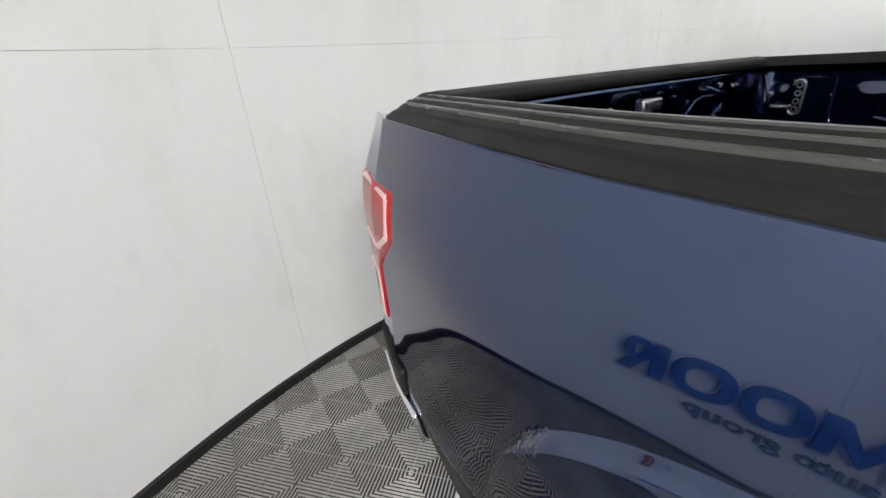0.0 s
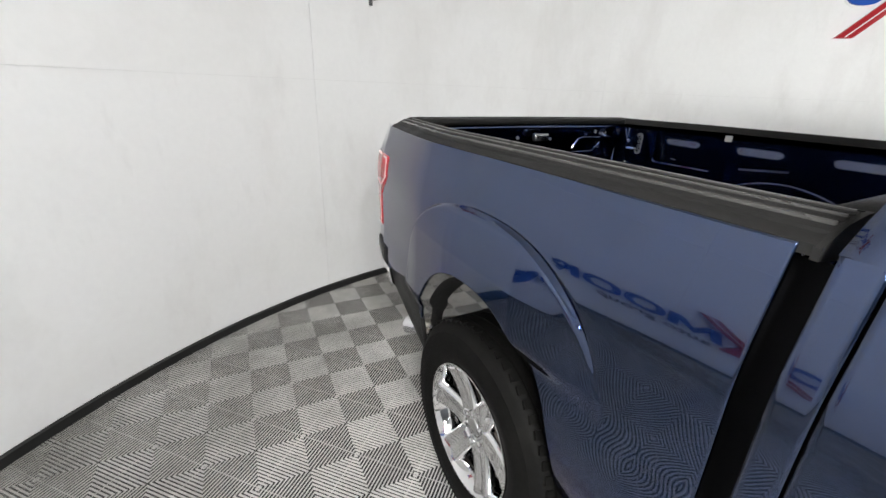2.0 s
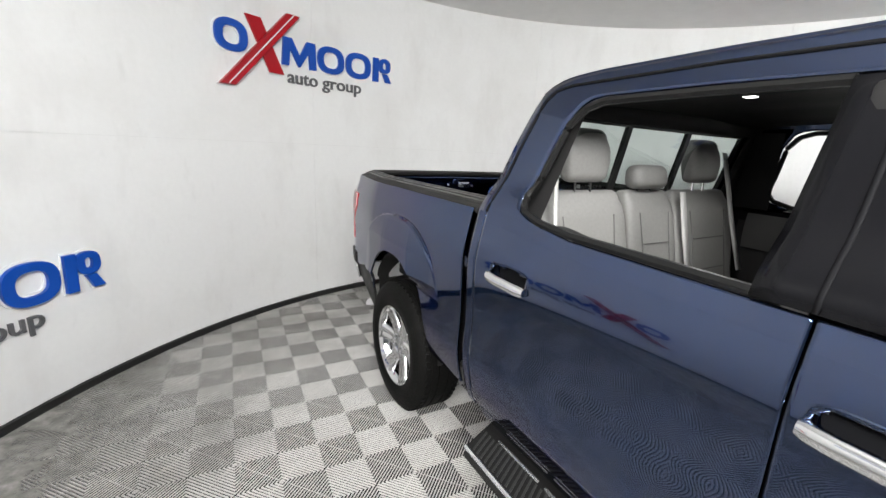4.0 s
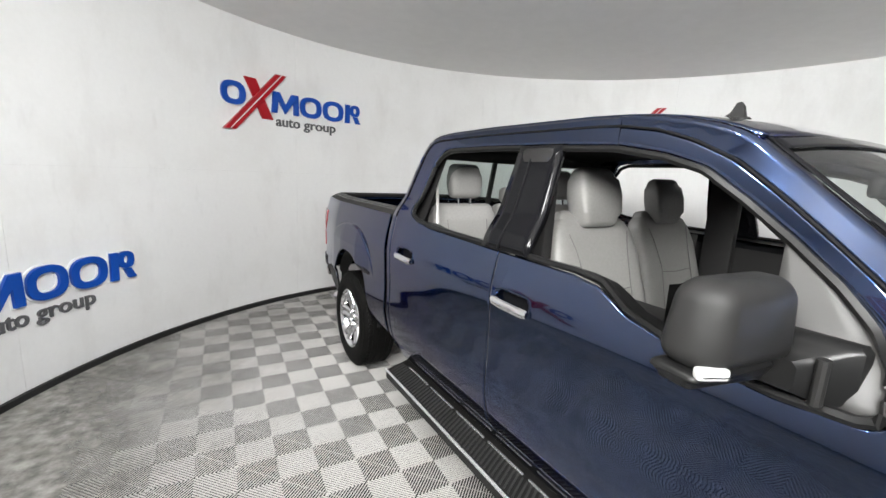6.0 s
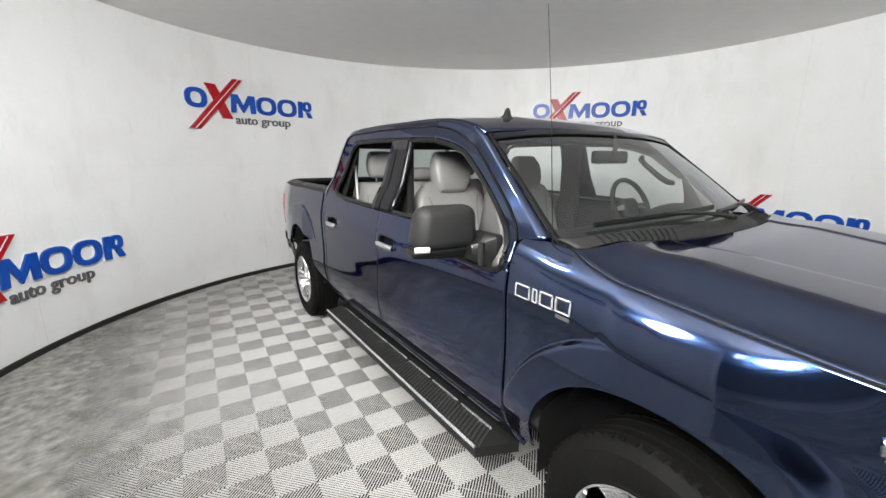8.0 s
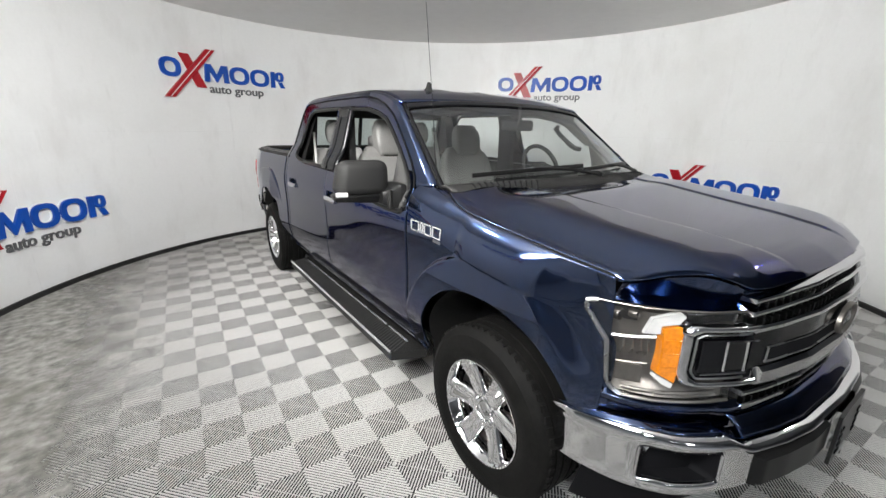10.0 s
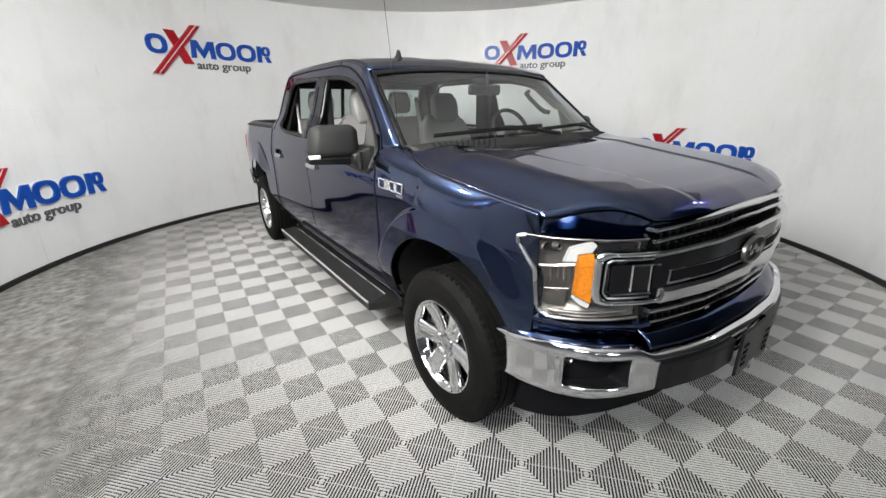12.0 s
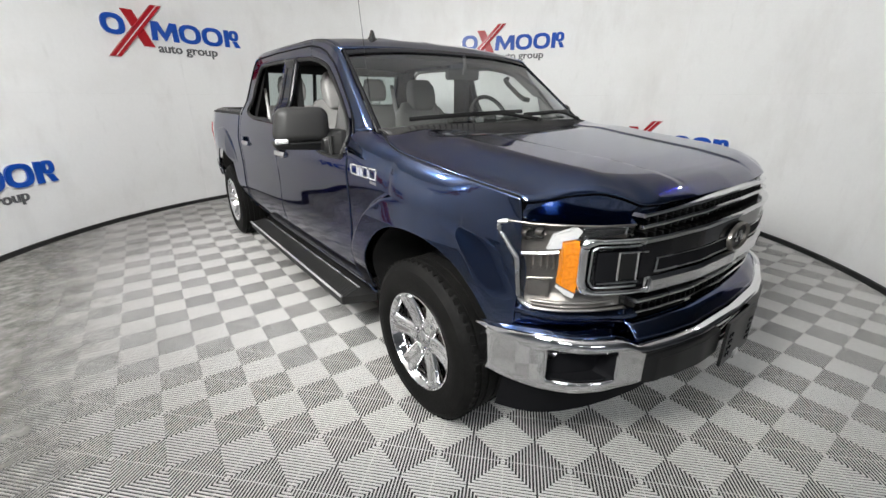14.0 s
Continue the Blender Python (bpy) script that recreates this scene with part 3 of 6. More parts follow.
pair("centre_pillar", ruled([(1.93, 1.745), (1.955, 1.31)], [(1.69, 1.745), (1.665, 1.31)], 10, 6,
     lambda y, z: Vector(pane(y, z)) + Vector((-0.004, 0, 0))), "gloss", truck, "gloss black pillar between the doors", thick=0.03)
pair("pillar_strip", ruled([(1.845, 1.742), (1.85, 1.315)], [(1.835, 1.742), (1.84, 1.315)], 10, 2,
     lambda y, z: Vector(pane(y, z)) + Vector((-0.0215, 0, 0))), "gap", truck, thick=0.004)
# window seals
for name, line in (("window_seal", [(1.955, 1.322), (2.45, 1.330), (2.60, 1.345), (2.692, 1.372), (2.714, 1.412), (2.687, 1.48), (2.638, 1.665), (2.588, 1.72), (2.52, 1.742), (2.2, 1.745), (1.93, 1.743)]),
                   ("window_seal", [(1.69, 1.735), (1.45, 1.727), (1.27, 1.697), (1.14, 1.659), (1.015, 1.581), (0.89, 1.494), (0.79, 1.416), (0.725, 1.352), (0.684, 1.285), (0.672, 1.205), (0.70, 1.186), (0.84, 1.179), (1.0, 1.19), (1.10, 1.21), (1.22, 1.24), (1.34, 1.30), (1.45, 1.315), (1.665, 1.317)])):
    pts = [along(line, k / 90) for k in range(91)]
    pair(name, tube([Vector(pane(y, z)) + Vector((-0.004, 0, 0)) for y, z in pts], 0.013, 6), "trim", truck)
pair("mirror_sail", ruled([(0.676, 1.19), (0.692, 1.29), (0.80, 1.415), (0.90, 1.497)], [(0.90, 1.18), (0.895, 1.30), (0.905, 1.40), (0.915, 1.505)], 16, 4,
     lambda y, z: (pane(y, z)[0] + 0.012, y, z)), "sail", truck, "grey triangular trim at the door mirror", thick=0.02)


roof_edge = curve([1.03, 1.12, 1.25, 1.36] + [p[0] for p in ROOF_EDGE], [1.748, 1.784, 1.814, 1.829] + [p[1] for p in ROOF_EDGE], 0.015)


def roof_place(u, v):
    x = (2 * u - 1)
    yf = 0.985 + 0.045 * x * x
    y = yf + (2.812 - yf) * v
    ze = roof_edge(y)
    xe = green_x(ze)
    z = ze + 0.037 * (1 - abs(x) ** 2.6) + 0.004 * math.cos(x * 14) * (1 if 0.15 < v < 0.9 and abs(x) < 0.8 else 0)
    return (x * xe, y, z)


solid(part("roof", grid(roof_place, 60, 50), "paint", truck, sharp=60), 0.02)
solid(part("headliner", grid(lambda u, v: (lambda p: (p[0] * 0.97, p[1], p[2] - 0.055))(roof_place(u, 0.02 + 0.96 * v)), 16, 16), "interior", truck), 0.01)


def screen_place(u, v):
    s = 2 * u - 1
    lo = Vector((s * 0.870, 0.285 + 0.175 * s * s, 1.287 + 0.012 * (1 - s * s)))
    hi = Vector((s * 0.776, 0.985 + 0.043 * s * s, 1.744 + 0.035 * (1 - abs(s) ** 2.6)))
    p = lo.lerp(hi, v)
    bow = math.sin(math.pi * v) * (1 - s ** 4)
    return p + Vector((0, -0.02 * bow, 0.025 * bow))


# the face of the pillar between the door frame and the glass, running on into the roof's side
def pillar_face(u, v):
    a = along([pane(*p) for p in A_OUT[1:]], u)
    b = along([screen_place(0.0, t) + Vector((-0.004, 0.002, -0.002)) for t in (0.10, 0.4, 0.7, 1.0)] + [(-green_x(roof_edge(y)), y, roof_edge(y)) for y in (1.08, 1.14, 1.25, 1.36, 1.47)], u)
    swell = (v / 0.86 if v < 0.86 else (1 - v) / 0.14) * (1 - u) ** 0.5
    return Vector(a).lerp(Vector(b), v) + Vector((-0.018 * swell, 0, 0))


faces = pair("pillar_face", grid(pillar_face, 60, 10), "paint", truck, thick=0.015, sharp=60)
# the pillar, the door frame and the cab side meet smooth, so their edges there are not rolled
for ob in faces + frames + side_frame:
    for e in ob.data.edges:
        a, b = (ob.data.vertices[k].co for k in e.vertices)
        if all(1.444 < p.y < 1.475 for p in (a, b)) and abs(a.z - b.z) > 0.002:
            e.use_edge_sharp = True
wind = part("windscreen", grid(screen_place, 30, 20), "wind", truck, "clear windscreen")
wind.visible_shadow = False
solid(part("windscreen_band", grid(lambda u, v: screen_place(u, 0.93 + 0.07 * v) + Vector((0, -0.004, 0.004)), 30, 4), "gloss", truck), 0.003)
for u0, u1 in ((0.0, 0.012), (0.988, 1.0)):
    solid(part("windscreen_edge", grid(lambda u, v: screen_place(u0 + (u1 - u0) * u, v) + Vector((0, -0.004, 0.004)), 2, 20), "gap", truck), 0.003)
# cowl panel
def cowl_place(u, v):
    s = 2 * u - 1
    a = Vector(hood_place((s * 0.95 + 1) / 2, 1.0)) + Vector((0, 0.004, -0.016))
    b = screen_place(u, 0.085) + Vector((0, -0.012, 0.008))
    p = a.lerp(b, v)
    p.z += 0.010 * math.sin(math.pi * v)
    return p


cowl = solid(part("cowl", grid(cowl_place, 40, 8), "plastic", truck, "black plastic cowl under the windscreen"), 0.01)
for u0, u1 in ((0.08, 0.30), (0.70, 0.92)):
    for k in range(12):
        u = u0 + (u1 - u0) * k / 11
        part("vent_slat", tube([cowl_place(u, t) + Vector((0, 0, 0.004)) for t in (0.15, 0.5, 0.8)], 0.005, 6), "gap", cowl)

# cab back wall with the sliding rear window
def back(u, z):
    return Vector((u, 2.928 - (0.30 - 0.10 * max(0.0, 1 - (u / 0.8) ** 2)) * max(0, z - 1.30), z))


for mat, d, name in (("paint", 0.0, "cab_back"), ("interior", -0.035, "rear_bulkhead")):
    bm = bmesh.new()
    grid(lambda u, v: back((2 * u - 1) * 0.90, 0.55 + 0.785 * v) + Vector((0, d, 0)), 4, 4, bm)
    for sx in (-1, 1):
        grid(lambda u, v: (lambda z: back(sx * (0.70 + (green_x(z) - 0.012 - 0.70) * u), z) + Vector((0, d, 0)))(1.335 + 0.47 * v), 4, 8, bm)
    grid(lambda u, v: back((2 * u - 1) * 0.70, 1.715 + 0.10 * v) + Vector((0, d, 0)), 6, 2, bm)
    solid(part(name, bm, mat, truck), 0.015)
for x0, x1 in ((-0.69, -0.24), (-0.225, 0.225), (0.24, 0.69)):
    g = part("rear_window", grid(lambda u, v: back(x0 + (x1 - x0) * u, 1.345 + 0.36 * v), 2, 2), "rearglass", truck, "grey tinted sliding rear window")
    g.visible_shadow = False
    bm = bmesh.new()
    for a, b in (((x0, 1.335), (x1, 1.345)), ((x0, 1.705), (x1, 1.715)), ((x0 - 0.007, 1.335), (x0 + 0.008, 1.715)), ((x1 - 0.008, 1.335), (x1 + 0.007, 1.715))):
        slab([(a[0], a[1]), (b[0], a[1]), (b[0], b[1]), (a[0], b[1])], lambda s, z, d: back(s, z) + Vector((0, 0.008 - d, 0)), 0.02, bm)
    part("window_frame", bm, "trim", g)

# bed: floor, inner walls, front wall, tailgate, rail caps
bm = bmesh.new()
grid(lambda u, v: (-0.74 + 1.48 * u, 3.03 + 1.65 * v, 0.83 + (0.008 if int(u * 48) % 4 < 2 else 0)), 48, 2, bm)
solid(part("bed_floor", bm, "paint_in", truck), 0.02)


def bed_wall(u, v):
    y, z = 3.02 + 1.635 * u, 0.83 + 0.49 * v
    dent = 0.010 * (smooth_step((abs((u * 4) % 1 - 0.5) - 0.22) / 0.05)) * smooth_step((0.42 - abs(v - 0.5)) / 0.06)
    tub = 0.20 * smooth_step((0.52 - abs(y - AXLE)) / 0.08) * smooth_step((0.42 - v) / 0.08)
    return (-(0.80 - dent - tub - 0.02 * v), y, z)


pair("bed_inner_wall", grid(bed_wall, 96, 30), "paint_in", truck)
for s in range(2):
    sx = (-1, 1)[s]
    for k, yy in enumerate((3.11, 4.55)):
        part("tie_down", tube([(sx * 0.77, yy - 0.03, 1.20), (sx * 0.735, yy - 0.025, 1.20), (sx * 0.735, yy + 0.025, 1.20), (sx * 0.77, yy + 0.03, 1.20)], 0.006, 6), "satin", truck)
    for yy in (3.06, 4.60):
        for zz in (1.0, 1.1, 1.24):
            part("bolt", lathe([(0.0, 0.012), (0.006 * sx * -1, 0.012), (0.009 * sx * -1, 0.006), (0.01 * sx * -1, 0.0)], 8, (sx * 0.772, yy, zz), "x"), "satin", truck)
    def in_bed(y, z, d):
        return Vector((sx * (0.775 - d), y, z))
    plate = part("bed_bracket", slab([(4.56, 1.145), (4.43, 1.145), (4.455, 1.30), (4.53, 1.30)], lambda a, b, d: in_bed(a, b, 0.022 - d), 0.03), "paint_in", truck, "raised tie-down plate in the bed wall")
    stadium = [(4.505 + 0.018 * math.cos(a), (1.275 if math.sin(a) >= 0 else 1.19) + 0.018 * math.sin(a)) for a in np.linspace(0, 2 * math.pi, 25)]
    part("plate_rim", tube([in_bed(a, b, 0.025) for a, b in stadium], 0.0045, 6), "satin", plate)
    for zz in (1.19, 1.218, 1.247, 1.275):
        part("plate_hole", lathe([(0.0, 0.012), (-0.003 * sx, 0.010), (-0.003 * sx, 0.006)], 12, in_bed(4.505, zz, 0.024), "x"), "satin", plate)
    for yy in (4.484, 4.425, 4.366, 4.306):
        part("bolt", lathe([(0.0, 0.014), (-0.008 * sx, 0.012), (-0.012 * sx, 0.006), (-0.013 * sx, 0.0)], 10, in_bed(yy, 1.081, 0.0), "x"), "satin", truck)
    for line, rad in (([(4.411, 1.30), (4.405, 1.15), (4.39, 1.135), (4.05, 1.135)], 0.010), ([(4.28, 1.25), (4.285, 1.172), (4.25, 1.166)], 0.008),
                      ([(3.90, 1.172), (3.68, 1.195)], 0.013), ([(4.63, 1.31), (4.60, 1.22), (4.625, 1.05)], 0.010),
                      ([(AXLE + 0.42 * math.cos(a), 0.80 + 0.335 * math.sin(a)) for a in np.linspace(0.3, 2.84, 20)], 0.010)):
        part("bed_emboss", tube([in_bed(*along(line, t), 0.002) for t in np.linspace(0, 1, 24)], rad, 8), "paint_in", truck)
    part("bed_label", slab([(3.975, 1.305), (4.01, 1.305), (4.01, 1.335), (3.975, 1.335)], lambda a, b, d: in_bed(a, b, 0.006 - d), 0.004), "belt", truck)


def head_wall(u, v):
    x, z = -0.79 + 1.58 * u, 0.83 + 0.49 * v
    dent = 0.025 * smooth_step((abs((u * 5) % 1 - 0.5) - 0.2) / 0.06) * smooth_step((0.40 - abs(v - 0.5)) / 0.06)
    return (x, 3.022 - dent, z)


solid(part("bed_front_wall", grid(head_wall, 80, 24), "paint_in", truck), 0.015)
solid(part("bed_front_cap", grid(lambda u, v: (-0.80 + 1.6 * u, 2.995 + 0.05 * v, 1.335 + 0.012 * math.sin(math.pi * v)), 8, 6), "plastic", truck), 0.02)


def tail_y(x, z):
    return 4.80 - 0.06 * (abs(x) / 0.8) ** 2 - 0.05 * smooth_step((z - 1.1) / 0.3)


solid(part("tailgate", grid(lambda u, v: (lambda x, z: (x, tail_y(x, z), z))(-0.76 + 1.52 * u, 0.72 + 0.63 * v), 30, 20), "paint", truck), 0.05, -1)
solid(part("tailgate_cap", grid(lambda u, v: (lambda x: (x, tail_y(x, 1.35) - 0.075 + 0.085 * v, 1.352 + 0.012 * math.sin(math.pi * v)))(-0.755 + 1.51 * u), 30, 6), "plastic", truck), 0.03)


def cap_z(d):
    return 1.339 + 0.035 * (1 - (1 - min(1.0, d / 0.115)) ** 1.7)


def cap_place(u, v):
    y = 2.968 + (4.772 - 2.968) * u
    out = side_x(y, 1.338) + 0.004 - 0.035 * max(0.0, (y - 4.64) / 0.105) ** 2
    t = v * 9
    # a low outer face, a grooved top that slopes outwards, down the inside
    if t < 1:
        d, z = 0.003 * t, 1.325 + 0.014 * t
    elif t < 8:
        w = (t - 1) / 7
        d = 0.003 + 0.124 * w
        z = cap_z(d) - (0.004 if 0.5 < (w * 4) % 1 else 0) * (1 if 0.1 < w < 0.97 else 0)
    else:
        d, z = 0.127 + 0.012 * (t - 8), 1.374 - 0.03 * (t - 8)
    return (-(out - d), y, z)


pair("bed_rail_cap", grid(cap_place, 60, 90), "rail", truck, "black ribbed plastic bed rail cap", sharp=50)
for d0 in (0.052, 0.078, 0.104):
    def ridge(u, v, d0=d0):
        y = 2.972 + 1.748 * u
        out = side_x(y, 1.338) + 0.004 - 0.035 * max(0.0, (y - 4.64) / 0.105) ** 2
        k = v * 3
        d, z = ((0.0, -0.004) if k < 0.5 else (0.001, 0.0026) if k < 1.5 else (0.006, 0.0026) if k < 2.5 else (0.007, -0.004))
        return (-(out - d0 - d), y, cap_z(d0 + d) + z)
    pair("cap_ridge", grid(ridge, 60, 3), "ridge", truck)
pair("cap_end", slab([(0.0, 1.32), (0.0, 1.338), (0.03, 1.352), (0.06, 1.364), (0.115, 1.372), (0.14, 1.372), (0.14, 1.30)], lambda a, b, d: Vector((-(side_x(4.772, 1.338) - 0.052 - a), 4.769 + d, b)), 0.012), "plastic", truck)
pair("cap_end", slab([(0.0, 1.32), (0.0, 1.338), (0.03, 1.352), (0.06, 1.364), (0.115, 1.372), (0.14, 1.372), (0.14, 1.30)], lambda a, b, d: Vector((-(side_x(2.97, 1.338) + 0.004 - a), 2.960 + d, b)), 0.01), "plastic", truck)

# tail lamps wrapped round the corner
def tail_skin(y, z, d):
    return Vector((-(side_x(y, z) + 0.006 - d), y, z))


LAMP_IN = [(1.22, 4.53), (1.11, 4.537), (1.05, 4.62), (1.01, 4.665), (0.83, 4.70)][::-1]


def tail_place(u, v):
    z = 0.83 + 0.39 * v
    y0 = float(np.interp(z, [p[0] for p in LAMP_IN], [p[1] for p in LAMP_IN]))
    rim = min(u, v * 2, (1 - v) * 2) * 8
    return tail_skin(y0 + (4.795 - y0) * u, z, 0.012 * (1 - min(1.0, rim)) ** 2)


tails = pair("tail_light", grid(tail_place, 24, 30), "red", truck, "red tail light", thick=0.012)
for tl, sx in zip(tails, (-1, 1)):
    for a, b in (((4.565, 1.20), (4.775, 1.205)), ((4.775, 1.07), (4.645, 1.07)), ((4.645, 1.07), (4.565, 1.12)), ((4.565, 1.12), (4.565, 1.20)), ((4.70, 0.98), (4.785, 0.98)), ((4.70, 0.98), (4.715, 0.85)), ((4.715, 0.85), (4.785, 0.85))):
        p, q = tail_skin(*a, -0.002), tail_skin(*b, -0.002)
        p.x *= -sx
        q.x *= -sx
        part("light_pipe", tube([p, q], 0.0085, 6), "redlight", tl, "pale light strip in the lamp")
pair("bed_post", box(bmesh.new(), (-0.835, 4.60, 0.80), (-0.765, 4.70, 1.325), 0.01), "paint_in", truck)
pair("corner_post", columns(spaced(4.66, 4.775, 6), lambda y: 0.72, lambda y: 1.335, 20, lambda y, z: (-side_x(y, z) + 0.02, y + 0.012, z)), "paint", truck)

# rear bumper
def rear_bumper(u, v):
    a = (2 * u - 1)
    x = 0.90 * a
    y = 4.93 - 0.10 * abs(a) ** 6 - 0.02 * a * a
    if abs(a) > 0.93:
        y -= (abs(a) - 0.93) * 3.2
    z = 0.56 + 0.20 * v
    y -= 0.03 * (1 - math.sin(math.pi * (0.15 + 0.7 * v)))
    return (x, y, z)


solid(part("rear_bumper", grid(rear_bumper, 60, 12), "chrome", truck, "chrome rear bumper"), 0.02, -1)
solid(part("bumper_step", grid(lambda u, v: ((-0.78 + 1.56 * u), 4.76 + 0.15 * v, 0.765), 10, 3), "plastic", truck), 0.02)
pair("bumper_end", columns(spaced(4.53, 4.80, 14), lambda y: 0.55 + 0.05 * (4.8 - y), lambda y: 0.665, 6, lambda y, z: (-side_x(y, z) - 0.012, y, z)), "chrome", truck, "chrome end of the rear bumper", thick=0.02)
pair("bumper_pad", columns(spaced(4.60, 4.86, 14), lambda y: 0.668, lambda y: 0.745, 6, lambda y, z: (-side_x(min(y, 4.80), z) - 0.006 + 0.6 * max(0.0, y - 4.80), y, z)), "plastic", truck, thick=0.02)

# dark ledges along the lowered windows
pair("window_ledge", columns(spaced(1.12, 2.60, 60), lambda y: 0.0, lambda y: 1.0, 3, lambda y, v: (-(side_x(y, belt(y)) - 0.003 - 0.105 * v), y, belt(y) + 0.004 - 0.006 * v)), "trim", truck)

# latch and fittings on the inner face of the tailgate
for x, z, r in ((0.548, 1.293, 0.012), (0.629, 1.283, 0.012), (-0.05, 1.26, 0.010), (0.20, 1.25, 0.009), (0.607, 1.20, 0.013)):
    part("bolt", lathe([(0.0, r), (-0.008, r * 0.8), (-0.011, 0.0)], 10, (x, tail_y(x, z) - 0.052, z), "y"), "satin", truck)
part("tailgate_latch", box(bmesh.new(), (0.03, 4.655, 1.245), (0.135, 4.69, 1.29), 0.010, 3), "satin", truck, "small metal tailgate latch")
part("tailgate_emboss", tube([(x, tail_y(x, z) - 0.05, z) for x, z in ((0.40, 1.19), (0.43, 1.245), (0.46, 1.255), (0.60, 1.255))], 0.008, 8), "paint_in", truck)
part("tailgate_emboss", tube([(x, tail_y(x, z) - 0.05, z) for x, z in ((0.40, 1.16), (0.57, 1.165), (0.61, 1.22))], 0.008, 8), "paint_in", truck)

# shut line of the rear door up the pillar and along the roof
SHUT = [(2.889, 1.338), (2.876, 1.46), (2.842, 1.60), (2.795, 1.752), (2.752, 1.792), (2.68, 1.805), (2.2, 1.815), (1.6, 1.811), (1.52, 1.809)] + A_OUT[:0:-1]
pair("shut_line", tube([Vector(pane(*along(SHUT, t))) + Vector((-0.0095, 0, 0)) for t in np.linspace(0, 1, 110)], 0.0046, 6), "gap", truck)

# wheel arch liners and underbody
for cy, half in ((0.0, 0.485), (AXLE, 0.40)):
    def liner(u, v):
        a = math.pi * (1.06 * u - 0.03)
        y, z = cy + half * math.cos(a), HUB + 0.572 * math.sin(a)
        z = max(z, 0.30 if cy == 0.0 else 0.44)
        deep = 0.36 if cy == 0.0 else float(np.interp(y - cy, [-0.05, 0.36], [0.36, 0.05]))
        return (-(side_x(y, max(z, 0.5)) - 0.03 - deep * v), y, z)
    pair("arch_liner", grid(liner, 40, 4), "plastic", truck)
    if cy == 0.0:
        pair("arch_back", grid(lambda u, v: (-0.63, cy - 0.52 + 1.04 * u, 0.30 + 0.66 * v), 4, 4), "gap", truck)
bm = bmesh.new()
box(bm, (-0.62, -0.55, 0.30), (0.62, 3.75, 0.50), 0.02)
part("chassis", bm, "gap", truck)
pair("frame_rail", box(bmesh.new(), (-0.50, 3.70, 0.50), (-0.42, 4.72, 0.62), 0.01), "gap", truck)
part("rear_axle", tube([(-0.8, AXLE, HUB), (0.8, AXLE, HUB)], 0.06, 10), "gap", truck)
part("front_axle", tube([(-0.8, 0, HUB), (0.8, 0, HUB)], 0.05, 10), "gap", truck)
solid(part("cab_floor", grid(lambda u, v: (-0.88 + 1.76 * u, 0.5 + 2.4 * v, 0.52), 2, 2), "interior", truck), 0.03)
part("exhaust_pipe", tube([(-0.40, 3.60, 0.52), (-0.50, 3.95, 0.53), (-0.60, 4.12, 0.50), (-0.72, 4.26, 0.43), (-0.81, 4.37, 0.382)], 0.042, 16, caps=False), "steel", truck, "stained steel exhaust pipe")
part("exhaust_tip", tube([(-0.80, 4.35, 0.385), (-0.852, 4.47, 0.350)], 0.044, 20, caps=False), "chrome", truck, "polished exhaust tip")
solid(truck.children[-1], 0.004)
for sx in (-1, 1):
    for yy, zz in ((4.135, 0.70), (4.15, 0.50)):
        part("screw", lathe([(0.0, 0.011), (0.005 * sx, 0.010), (0.008 * sx, 0.0)], 8, (sx * (side_x(yy, zz) - 0.012), yy, zz), "x"), "satin", truck)


